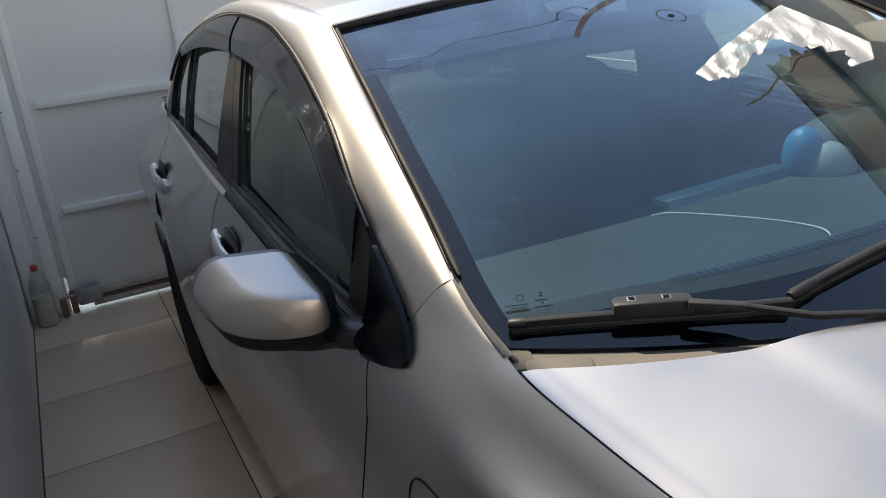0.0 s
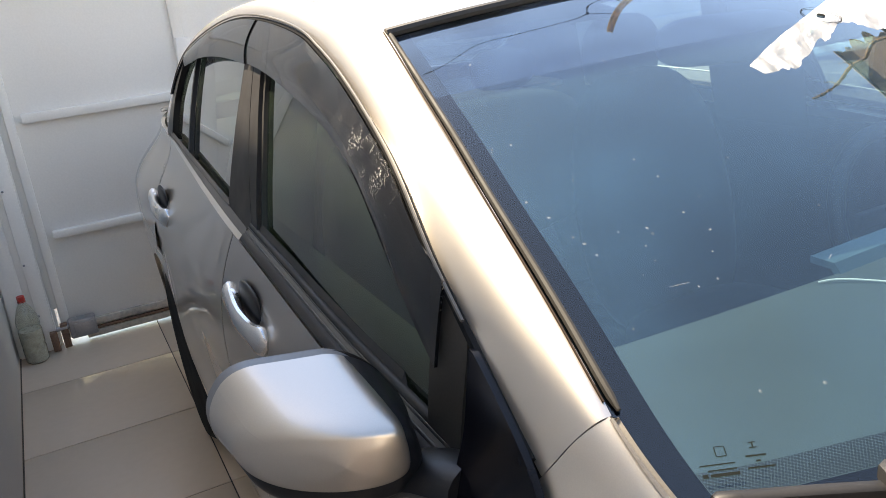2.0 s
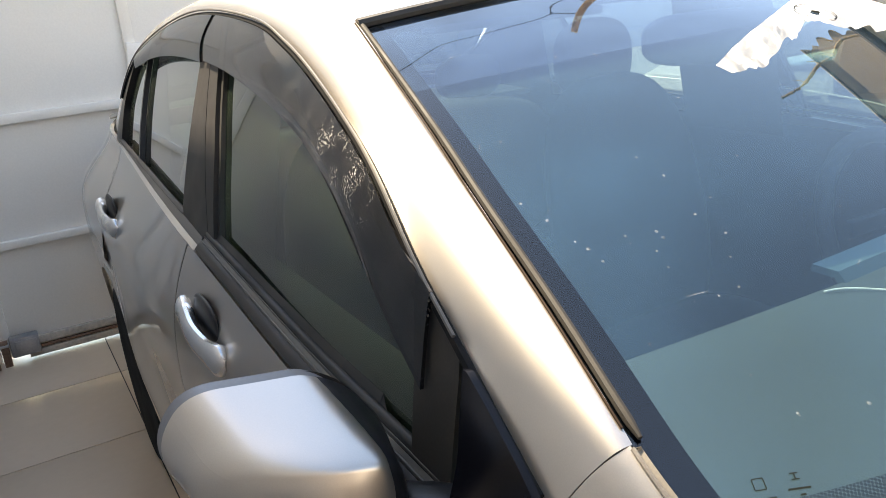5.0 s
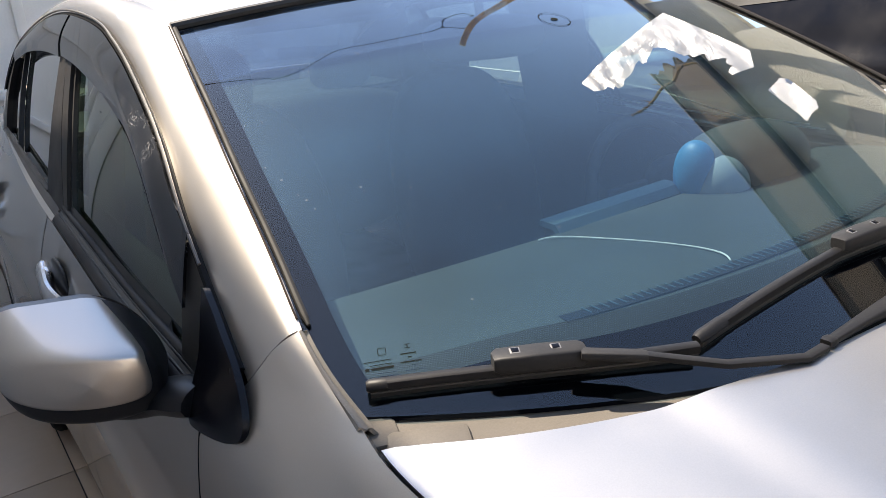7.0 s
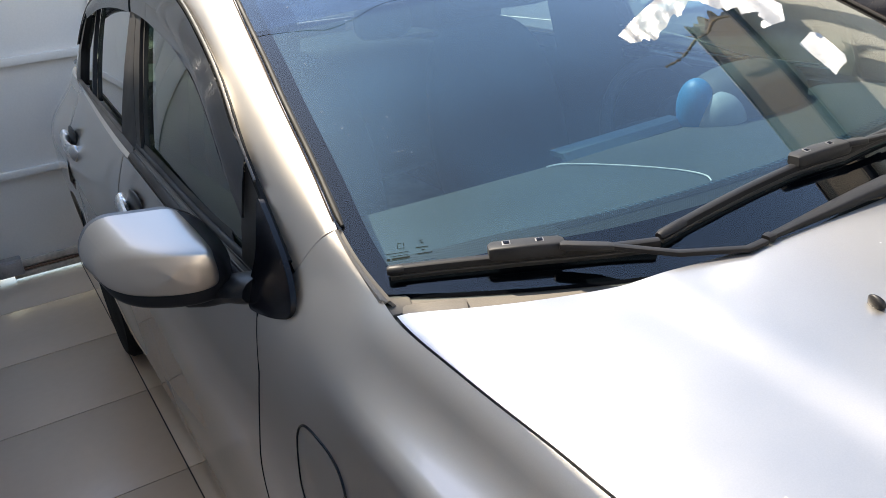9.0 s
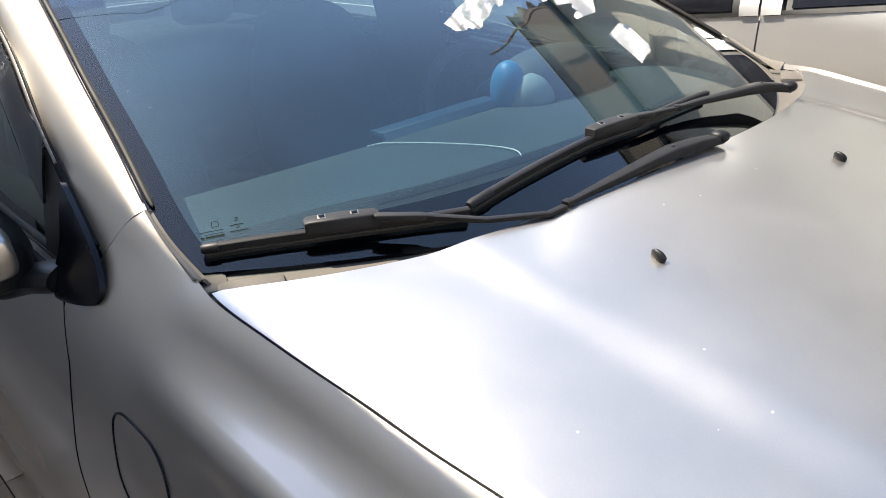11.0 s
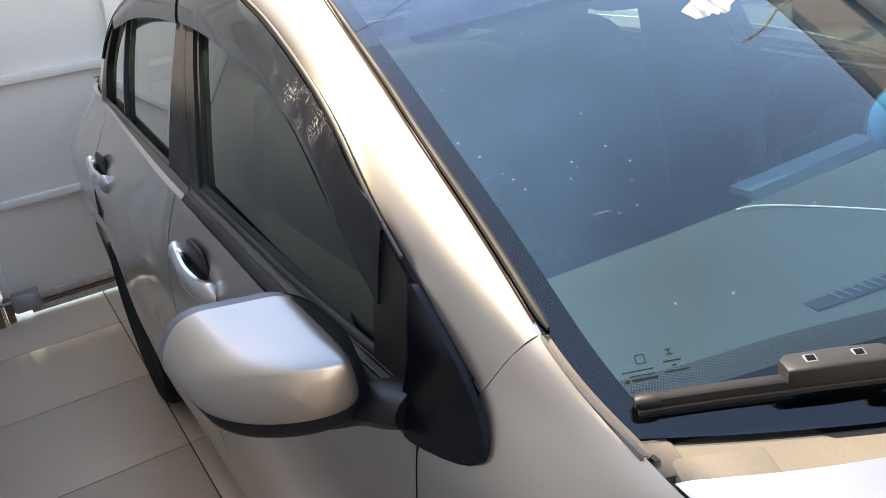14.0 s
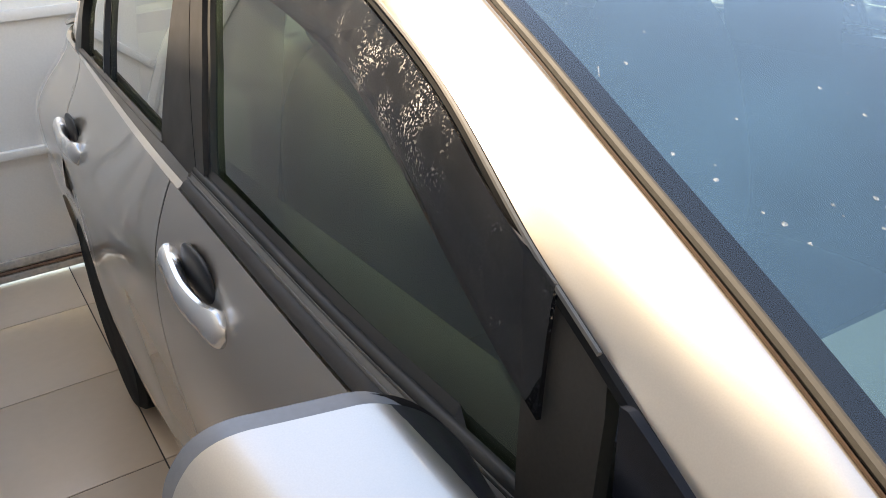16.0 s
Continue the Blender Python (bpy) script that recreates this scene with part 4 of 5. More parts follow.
# outlines (x, z) of the mirror's front face and of its open rear side, corner by corner
CAP_FRONT = soften([(-0.972, 1.066), (-0.944, 1.078), (-0.900, 1.076), (-0.844, 1.070), (-0.830, 1.061), (-0.826, 1.020), (-0.838, 1.008), (-0.900, 1.010), (-0.958, 1.016), (-0.974, 1.038)])
CAP_REAR = soften([(-0.986, 1.080), (-0.958, 1.113), (-0.900, 1.108), (-0.842, 1.104), (-0.812, 1.050), (-0.804, 1.010), (-0.832, 1.008), (-0.900, 1.010), (-0.970, 1.016), (-0.988, 1.045)])
HOUSING_FRONT = soften([(-0.966, 1.060), (-0.940, 1.072), (-0.900, 1.071), (-0.842, 1.065), (-0.822, 1.053), (-0.812, 0.994), (-0.838, 0.985), (-0.900, 0.987), (-0.954, 0.995), (-0.970, 1.028)])
HOUSING_REAR = soften([(-0.982, 1.078), (-0.955, 1.109), (-0.900, 1.105), (-0.838, 1.102), (-0.794, 1.048), (-0.782, 0.990), (-0.815, 0.982), (-0.900, 0.987), (-0.966, 1.000), (-0.984, 1.040)])


def mirror_shell(front, rear, back):
    """A shell from a nearly flat, rounded front face over its edge and back to the rear outline."""
    def nose(x, z):
        return 0.672 + back + 4.6 * (x + 0.845) ** 2 + 0.10 * (z - 1.04) ** 2 / 0.03

    def fn(u, v):
        f, r = front[int(round(u * 80)) % 80], rear[int(round(u * 80)) % 80]
        mid = Vector((-0.893, 1.043))
        flat = [mid + (Vector(f) - mid) * k for k in (0.0, 0.40, 0.66, 1.03)]
        pts = [Vector((q[0], nose(q[0], q[1]) - 0.004 * (1 - k), q[1])) for q, k in zip(flat, (0.0, 0.40, 0.66, 1.0))]
        end = Vector((r[0], 0.787 + back * 0.3 - 0.16 * (r[0] + 0.84), r[1]))
        pts += [pts[3].lerp(end, 0.50), pts[3].lerp(end, 0.78), end]
        # a quadratic run through the middles of the legs
        t = v * 5
        i = min(4, int(t))
        w = t - i
        a, b, c = pts[i], pts[i + 1], pts[i + 2]
        p0 = a if i == 0 else (a + b) / 2
        p2 = c if i == 4 else (b + c) / 2
        return p0 * (1 - w) ** 2 + b * 2 * w * (1 - w) + p2 * w * w
    return fn


def sail(u, v):
    front = spline([0.986, 0.996, 1.003, 1.010, 1.020, 1.045, 1.070, 1.095, 1.122], [0.620, 0.560, 0.532, 0.520, 0.518, 0.534, 0.566, 0.612, 0.671])
    back = line([0.986, 0.995, 1.122], [0.630, 0.648, 0.678])
    z = 0.986 + (1.122 - 0.986) * v
    y = front(z) + (back(z) - front(z)) * u
    flat_x = -0.757 - 0.28 * (1.12 - z)
    skin = at_height(lambda w: wing_skin(min(y, 0.60), w / 2), min(z, WING_Z(min(y, 0.60)) - 0.016)).x - 0.005
    x = (flat_x + skin - math.sqrt((flat_x - skin) ** 2 + 0.006 ** 2)) / 2
    return x, y, z


cap_shell, housing_shell = mirror_shell(CAP_FRONT, CAP_REAR, 0.0), mirror_shell(HOUSING_FRONT, HOUSING_REAR, 0.003)
for s in (-1, 1):
    m = part("door_mirror", panel(cap_shell, 80, 40, s, 0.0), PAINT, car, "painted door mirror on a black foot")
    part("mirror_housing", panel(housing_shell, 80, 30, s, 0.0), BLACK, m, "black mirror housing")
    part("mirror_rim", panel(lambda u, v: (lambda p: (p[0], p[1] + 0.001 + 0.017 * v, p[2] - 0.001))(cap_shell(u, 1.0)), 80, 2, s, 0.0), RIM_GREY, m, "grey back rim")
    part("mirror_back", panel(lambda u, v: (lambda p: (-0.893 + (p[0] + 0.893) * v, p[1] + 0.014, 1.05 + (p[2] - 1.05) * v))(housing_shell(u, 1.0)), 80, 3, s, 0.0), BLACK, m)
    part("mirror_glass", panel(lambda u, v: (lambda p: (-0.893 + (p[0] + 0.893) * 0.9 * v, p[1] + 0.0165, 1.05 + (p[2] - 1.05) * 0.9 * v))(housing_shell(u, 1.0)), 80, 3, s, 0.0), MIRROR, m, "mirror glass")
    arm = bmesh.new()
    tube(smooth_path([(0.865 * s, 0.742, 0.985), (0.83 * s, 0.722, 0.986), (0.805 * s, 0.69, 0.995), (0.785 * s, 0.645, 1.003)], 10), 0.034, 14, arm, 0.55, [0.9, 0.95, 1, 1, 1, 1.02, 1.05, 1.1, 1.1, 1.0])
    part("mirror_arm", arm, BLACK, m, "black mirror arm")
    part("mirror_sail", panel(sail, 14, 30, s, 0.008), GLOSS_BLACK, m, "black mirror sail")

# ---- windscreen, cowl and wipers ----
part("windscreen", panel(lambda u, v: screen(2 * u - 1, v), 60, 40, -1, 0.0), GLASS, car, "windscreen with a blue shade band and dried water spots")
part("windscreen_film", panel(lambda u, v: screen((2 * u - 1) * 0.99, 0.005 + 0.99 * v, -0.012), 60, 40, -1, 0.0), FILM, car, "thin haze on the inside of the windscreen, blue sky light painted in")


BORDER = spline([0, 0.25, 0.4, 0.6, 0.75, 0.92, 1.0], [0.125, 0.118, 0.110, 0.097, 0.088, 0.061, 0.05])
for s in (-1, 1):
    part("screen_border", panel(lambda u, v: screen(-(1 - (0.044 + 0.014 * u) * v), 0.0 + u * 1.0, -0.006), 60, 4, s, 0.0), FRIT, car, "black printed glass border")
    part("screen_moulding", tube([(p[0] if s < 0 else -p[0], p[1], p[2] + 0.004) for p in (screen(-0.992, v) for v in np.linspace(0.15, 1.0, 50))], 0.0042, 8, None, 1.0, [0.5] + [1.0] * 49), TRIM_GREY, car, "dusty grey screen moulding")
    part("screen_sealant", tube([((p[0] - 0.003) if s < 0 else -(p[0] - 0.003), p[1], p[2] + 0.006) for p in (screen(-1.0, v) for v in np.linspace(0.16, 1.0, 50))], 0.0013, 6), BRONZE_EDGE, car, "brown sealant line")
part("header_moulding", tube([(p[0], p[1] - 0.002, p[2] + 0.004) for p in (screen(a, 1.0) for a in np.linspace(-1, 1, 50))], 0.008, 8), RUBBER, car, "black rubber header moulding")
part("screen_border", panel(lambda u, v: screen(1.98 * u - 0.99, BORDER(abs(1.98 * u - 0.99)) * v, -0.005), 80, 6, -1, 0.0), FRIT, car, "black printed glass border")
part("dot_print", panel(lambda u, v: screen(1.91 * u - 0.955, BORDER(abs(1.91 * u - 0.955)) + 0.0005 + 0.028 * v, -0.005), 80, 6, -1, 0.0), DOTS, car, "black dotted edge print")
part("shade_band", panel(lambda u, v: screen(2 * u - 1, 0.765 + 0.235 * v, -0.003), 40, 8, -1, 0.0), BAND, car, "blue shade band")

# glass marks: unreadable maker's print as bars
mark = bmesh.new()


def on_screen(bm, x, y, w, h, turn=0.0):
    """A thin bar lying on the glass."""
    pts = []
    for i, j in ((-1, -1), (1, -1), (1, 1), (-1, 1)):
        a, b = i * w / 2, j * h / 2
        px, py = x + a * math.cos(turn) - b * math.sin(turn), y + a * math.sin(turn) + b * math.cos(turn)
        pts.append(bm.verts.new((px, py, screen_z(px, py) + 0.0012)))
    bm.faces.new(pts)


t0 = radians(-26)
MARK = 0.68
for k, (dx, dy, w, h) in enumerate([(0, 0.012, 0.0012, 0.012), (0.012, 0.012, 0.0012, 0.012), (0.006, 0.0175, 0.012, 0.0012), (0.006, 0.0065, 0.012, 0.0012), (-0.002, -0.002, 0.042, 0.0016), (0.002, -0.008, 0.034, 0.0014), (0.004, -0.0135, 0.034, 0.0036),
                                 (-0.019, -0.0135, 0.006, 0.0045), (0.045, 0.018, 0.009, 0.0014), (0.045, 0.012, 0.009, 0.0014), (0.045, 0.015, 0.0016, 0.006), (0.045, 0.003, 0.024, 0.0022), (0.046, -0.003, 0.006, 0.002), (0.047, -0.010, 0.032, 0.0018)]):
    on_screen(mark, -0.654 + MARK * (dx * math.cos(t0) - dy * math.sin(t0)), 0.461 + MARK * (dx * math.sin(t0) + dy * math.cos(t0)), w * MARK, h * 0.6, t0)
part("glass_marking", mark, PRINT, car, "dark maker's marking as plain bars", smooth=False)

# round permit sticker under the header
ring = bmesh.new()
edge = [[ring.verts.new((0.008 + r * math.cos(a), 0.916 + r * math.sin(a), screen_z(0.008 + r * math.cos(a), 0.916 + r * math.sin(a)) + 0.0012)) for a in np.linspace(0, 2 * math.pi, 36, endpoint=False)] for r in (0.0290, 0.0276)]
for k in range(36):
    ring.faces.new((edge[0][k], edge[0][(k + 1) % 36], edge[1][(k + 1) % 36], edge[1][k]))
sticker = part("permit_sticker", ring, PRINT, car, "round dark-rimmed sticker on the glass", smooth=False)
dot = bmesh.new()
dot.faces.new([dot.verts.new((0.008 + 0.007 * math.cos(a), 0.916 + 0.006 * math.sin(a), screen_z(0.008, 0.916 + 0.006 * math.sin(a)) + 0.0012)) for a in np.linspace(0, 2 * math.pi, 16, endpoint=False)])
part("printed_dot", dot, PRINT, sticker, smooth=False)

# dried water spots and scuffs
spots = bmesh.new()
rng = random.Random(7)


def splash(x, y, r):
    n = rng.randint(7, 11)
    ring = []
    for k in range(n):
        a = 2 * math.pi * k / n
        q = r * rng.uniform(0.55, 1.25)
        px, py = x + q * math.cos(a), y + 1.2 * q * math.sin(a)
        ring.append(spots.verts.new((px, py, screen_z(px, py) + 0.0010)))
    spots.faces.new(ring)


for _ in range(150):
    if rng.random() < 0.6:
        a, v = rng.uniform(-0.93, -0.55), rng.uniform(0.15, 0.9)
    else:
        a, v = rng.uniform(-0.9, 0.5), rng.uniform(0.12, 0.95)
    p = screen(a, v)
    splash(p[0], p[1], rng.choice([0.0005, 0.0006, 0.0008, 0.0011, 0.0017]))
for x, y, r in ((-0.516, 0.666, 0.0022), (-0.535, 0.672, 0.0022), (-0.550, 0.664, 0.0016), (-0.59, 0.69, 0.002), (-0.602, 0.695, 0.0022), (-0.621, 0.785, 0.0022), (-0.58, 0.69, 0.002), (-0.50, 0.60, 0.0014), (-0.47, 0.655, 0.0018)):
    splash(x + rng.uniform(-0.02, 0.02), y + rng.uniform(-0.02, 0.02), r * rng.uniform(0.5, 0.95))
for x, y, w, turn in ((-0.565, 0.60, 0.030, -0.3), (-0.61, 0.86, 0.016, 0.9), (-0.42, 0.55, 0.012, 0.4)):
    on_screen(spots, x, y, w * 0.7, 0.0009, turn)
tagged(part("spatter", spots, SPOT, car, "dried water spots"), kind="stuff")

# cowl between bonnet and glass
def cowl(u, v):
    a = 2 * u - 1
    y0 = 0.192 + 0.475 * abs(a * 0.715) ** 3 - 0.02
    lo = screen(a * 0.985, 0.0)
    y = y0 + (lo[1] + 0.012 - y0) * v
    x = a * (0.706 * (1 - v) + 0.694 * v)
    return x, y, (WING_Z(0.34) - 0.010) * (1 - v) + (lo[2] - 0.006) * v - 0.003 * math.sin(math.pi * v)


part("cowl_panel", panel(cowl, 70, 10, -1, 0.0), COWL, car, "dusty beige plastic cowl")
for s in (-1, 1):
    part("cowl_trim", panel(lambda u, v: (lambda p, q: ((p[0] - 0.001) * (1 - v) - (WING_X(p[1]) + 0.003) * v, p[1], (p[2] + 0.003) * (1 - v) + (WING_Z(p[1]) + 0.003) * v + 0.003 * math.sin(math.pi * v)))(screen(-1.0, -0.04 + 0.178 * u), 0), 20, 6, s, 0.004), DUST, car, "dusty beige side trim")

for s in (-1, 1):
    part("cowl_end", one_box((0.668 * s, 0.352, 1.034), (0.080, 0.050, 0.018), 0.007, Matrix.Rotation(radians(27 * s), 4, "Z")), COWL, car, "raised beige cowl end cap")
    part("cowl_corner", one_box((0.696 * s, 0.412, 1.032), (0.050, 0.075, 0.018), 0.005, Matrix.Rotation(radians(20 * s), 4, "Z")), COWL, car, "dusty beige cowl corner")
for x, y in ((-0.300, 0.049), (0.175, 0.041)):
    noz = blob((x, y, hood((x / (WING_X(y) - 0.008) + 1) / 2, (y + 0.72) / (0.912 + 0.475 * abs(x) ** 3))[2] + 0.004), (0.0065, 0.0105, 0.0085), 2.2, 16, 10, lambda p: (p[0] * (0.7 - 0.3 * p[1]), p[1], p[2] + 0.3 * p[1] * (p[2] > 0)))
    part("washer_nozzle", noz, BLACK, car, "small black washer nozzle")


def wiper(tip, clip_a, clip_b, end, arm, name_label):
    on = lambda p, h: (p[0], p[1], max(screen_z(p[0], p[1]), 1.052) + h)
    lerp3 = lambda p, q, t: tuple(p[c] + (q[c] - p[c]) * t for c in range(3))
    lerp = lambda p, q, t: (p[0] + (q[0] - p[0]) * t, p[1] + (q[1] - p[1]) * t)
    path = [lerp(tip, clip_a, t) for t in np.linspace(0, 1, 8)] + [lerp(clip_a, clip_b, t) for t in np.linspace(0.2, 1, 4)] + [lerp(clip_b, end, t) for t in np.linspace(0.15, 1, 7)]
    blade = part("wiper", tube([on(p, 0.013) for p in path], 0.0068, 12, None, 0.85, None, 0.6), WIPER, car, name_label)
    part("rubber_edge", tube([on(p, 0.005) for p in path], 0.0035, 6, None, 1.6), RUBBER, blade, "black rubber lip")
    part("end_cap", tube([on(lerp(tip, clip_a, t), 0.013) for t in (-0.03, 0.0, 0.14)], 0.0085, 10, None, 0.8, [0.7, 1, 1]), WIPER, blade)
    body = bmesh.new()
    pts = [on(lerp(clip_a, clip_b, t), 0.023) for t in (0, 0.06, 0.5, 0.94, 1.0)]
    tube(pts, 0.0135, 16, body, 0.70, [0.7, 0.98, 1.05, 1.0, 0.8], 0.3)
    clip = part("blade_clip", body, CLIP, blade, "grey blade clip")
    for t in (0.24, 0.68):
        p = on(lerp(clip_a, clip_b, t), 0.0325)
        turn = Matrix.Rotation(math.atan2(clip_b[1] - clip_a[1], clip_b[0] - clip_a[0]), 4, "Z") @ Matrix.Rotation(radians(14), 4, "X")
        part("slot_rim", one_box(p, (0.0105, 0.0090, 0.0020), 0.0006, turn), RIM_GREY, clip, "pale slot rim")
        part("clip_slot", one_box((p[0], p[1], p[2] + 0.0006), (0.0075, 0.0062, 0.0020), 0.0004, turn), GLOSS_BLACK, clip)
    # a flat connector, a thin straight rod, and a broad pressed arm with its head
    rod, broad = arm
    part("connector", tube([lerp3(rod[0], rod[1], t) for t in (-0.1, 0.0, 0.9, 1.0)], 0.0072, 16, None, 0.62, [0.8, 1.0, 1.0, 0.8], 0.35), CLIP, blade, "grey arm connector")
    part("rod", tube(rod, 0.0056, 12, None, 0.60, None, 0.4), WIPER, blade, "thin painted steel rod")
    shape = [0.62] + list(np.linspace(0.85, 1.7, len(broad) - 3)) + [1.55, 1.3]
    pressed = part("arm", tube(broad, 0.0088, 16, None, 0.58, shape, 0.42), WIPER, blade, "broad painted steel wiper arm")
    part("joint", tube([lerp3(broad[0], broad[1], t) for t in (-0.12, 0.0, 0.1)], 0.0075, 12, None, 0.7, [0.8, 1.0, 0.9], 0.4), WIPER, pressed)
    hole = broad[-3]
    part("arm_hole", blob((hole[0], hole[1], hole[2] + 0.0085), (0.0035, 0.0035, 0.0015), 2.0, 12, 6), GLOSS_BLACK, pressed)
    p = broad[-1]
    part("pivot_cap", blob((p[0], p[1], p[2] + 0.004), (0.015, 0.015, 0.010), 2.3, 18, 10), WIPER, blade)
    return blade


wiper((-0.681, 0.434), (-0.574, 0.376), (-0.491, 0.333), (-0.384, 0.281),
      ([(-0.499, 0.322, 1.082), (-0.452, 0.287, 1.077), (-0.397, 0.236, 1.068), (-0.317, 0.202, 1.060), (-0.285, 0.203, 1.060)],
       [(-0.275, 0.205, 1.062), (-0.220, 0.206, 1.064), (-0.167, 0.206, 1.066), (-0.090, 0.205, 1.070), (-0.033, 0.203, 1.072), (0.027, 0.196, 1.072), (0.072, 0.186, 1.070)]), "passenger wiper, weathered black")
wiper((-0.368, 0.290), (-0.118, 0.292), (-0.012, 0.286), (0.232, 0.306),
      ([(-0.020, 0.280, 1.110), (0.020, 0.276, 1.107), (0.060, 0.276, 1.104), (0.088, 0.277, 1.101)],
       [(0.094, 0.277, 1.101), (0.150, 0.275, 1.099), (0.223, 0.270, 1.095), (0.290, 0.265, 1.092), (0.345, 0.262, 1.088), (0.385, 0.252, 1.082), (0.41, 0.240, 1.076)]), "driver wiper, weathered black")

# ---- interior ----
part("dashboard", panel(lambda u, v: ((2 * u - 1) * (0.684 - 0.115 * v * v), 0.27 + 0.40 * ((2 * u - 1) * 0.67) ** 2 + (0.768 - 0.27 - 0.40 * ((2 * u - 1) * 0.67) ** 2 * 0.98) * v, 0.996 + 0.030 * math.sin(math.pi * min(1, v * 0.85)) + 0.012 * v - 0.06 * max(0, v - 0.93) / 0.07), 50, 24, -1, 0.0), DASH, car, "grey grained dashboard")
part("dash_front", panel(lambda u, v: ((2 * u - 1) * 0.70, 0.765 + 0.05 * math.sin(math.pi * v), 1.0 - 0.5 * v), 20, 10, -1, 0.0), DASH_DARK, car, "dark dashboard face")
hump = panel(lambda u, v: (-0.166 + 0.322 * u, 0.722 + 0.012 * u + 0.050 * v, 1.026 + 0.013 * min(1, 4 * v)), 24, 8, -1, 0.010)
part("instrument_shelf", hump, SHELF, car, "raised shelf of the dashboard, blue reflected light painted in")
part("instrument_hood", blob((0.315, 0.730, 1.045), (0.170, 0.085, 0.082), 2.2, 36, 18), DASH, car, "rounded instrument hood")
part("hood_left_end", blob((0.172, 0.728, 1.056), (0.036, 0.040, 0.062), 2.1, 36, 18), BLUE_LIT, car, "left end of the instrument hood, blue light painted on")
part("hood_end", blob((0.206, 0.702, 1.032), (0.056, 0.056, 0.064), 2.0, 28, 18), HOOD_SUNLIT, car, "grained end of the instrument hood, painted pale as if sunlit")
part("defroster_slot", panel(lambda u, v: ((2 * u - 1) * 0.42 + 0.04, 0.436 + 0.16 * ((2 * u - 1) * 0.5) ** 2 + 0.022 * v, 1.026), 30, 3, -1, 0.004), BLACK, car, "black defroster outlet")
for k in range(60):
    x = -0.345 + 0.0134 * k
    y = 0.447 + 0.16 * ((x - 0.04) / 0.84) ** 2
    part("outlet_rib", one_box((x, y, 1.0285), (0.0022, 0.018, 0.0012)), SHELF, car)
part("dash_cord", tube(smooth_path([(-0.216, 0.718, 1.030), (-0.190, 0.700, 1.033), (-0.150, 0.645, 1.034), (-0.100, 0.560, 1.034), (-0.074, 0.492, 1.032), (-0.086, 0.460, 1.030)], 24), 0.0013, 6), CORD, car, "thin pale cord on the dashboard")
wheel_ring = bmesh.new()
tube([(0.34 + 0.185 * math.cos(a), 0.96 + 0.075 * math.sin(a), 0.925 + 0.165 * math.sin(a)) for a in np.linspace(0, 2 * math.pi, 40)], 0.016, 10, wheel_ring)
steer = part("steering_wheel", wheel_ring, DASH_DARK, car, "dark steering wheel")
part("hub", blob((0.34, 0.925, 0.97), (0.075, 0.03, 0.06), 2.4), DASH_DARK, steer)
for dx, dz in ((-0.12, 0.0), (0.12, 0.0), (0, -0.1)):
    part("spoke", one_box((0.34 + dx, 0.93 + dz * 0.4, 0.975 + dz), (0.14 if dx else 0.03, 0.02, 0.03 if dx else 0.12), 0.006), DASH_DARK, steer)


def seat(x, y):
    st = part("seat", blob((x, y - 0.22, 0.52), (0.25, 0.27, 0.10), 3.2), CLOTH, car, "dark cloth seat")
    part("backrest", blob((x, y + 0.10, 0.83), (0.235, 0.085, 0.34), 3.0, 28, 18, lambda p: (p[0] * (1 - 0.12 * max(0, p[2])), p[1] + 0.9 * p[2] + 0.1, p[2])), CLOTH, st)
    part("headrest", blob((x, y + 0.235, 1.205), (0.112, 0.055, 0.098), 2.7), CLOTH, st)
    for dx in (-0.06, 0.06):
        part("post", tube([(x + dx, y + 0.20, 1.08), (x + dx, y + 0.23, 1.2)], 0.006, 8), STEEL, st)


for x in (-0.36, 0.31):
    seat(x, 1.52)
rear_seat = part("rear_seat", blob((0, 2.36, 0.80), (0.62, 0.10, 0.26), 4.0), CLOTH, car, "dark rear bench")
for x in (-0.36, 0.36):
    part("headrest", blob((x, 2.44, 1.11), (0.12, 0.05, 0.07), 2.8), CLOTH, rear_seat)
part("parcel_shelf", one_box((0, 2.66, 1.03), (1.22, 0.44, 0.02), 0.006), DASH_DARK, car)
part("headliner", panel(lambda u, v: (lambda p: (p[0] * 0.985, p[1], p[2] - 0.028))(roof(u, v)), 20, 12, -1, 0.0), LINER, car, "pale grey headliner")
mirror_in = part("rear_view_mirror", blob((0, 0, 0), (0.118, 0.022, 0.040), 3.4), DASH_DARK, car, "dark rear-view mirror")
part("mirror_stem", tube([(0, 0.01, 0.015), (0, 0.03, 0.068)], 0.009, 8), DASH_DARK, mirror_in)
mirror_in.matrix_local = pose(-0.06, 1.035, 1.312, 0, 0, -22)
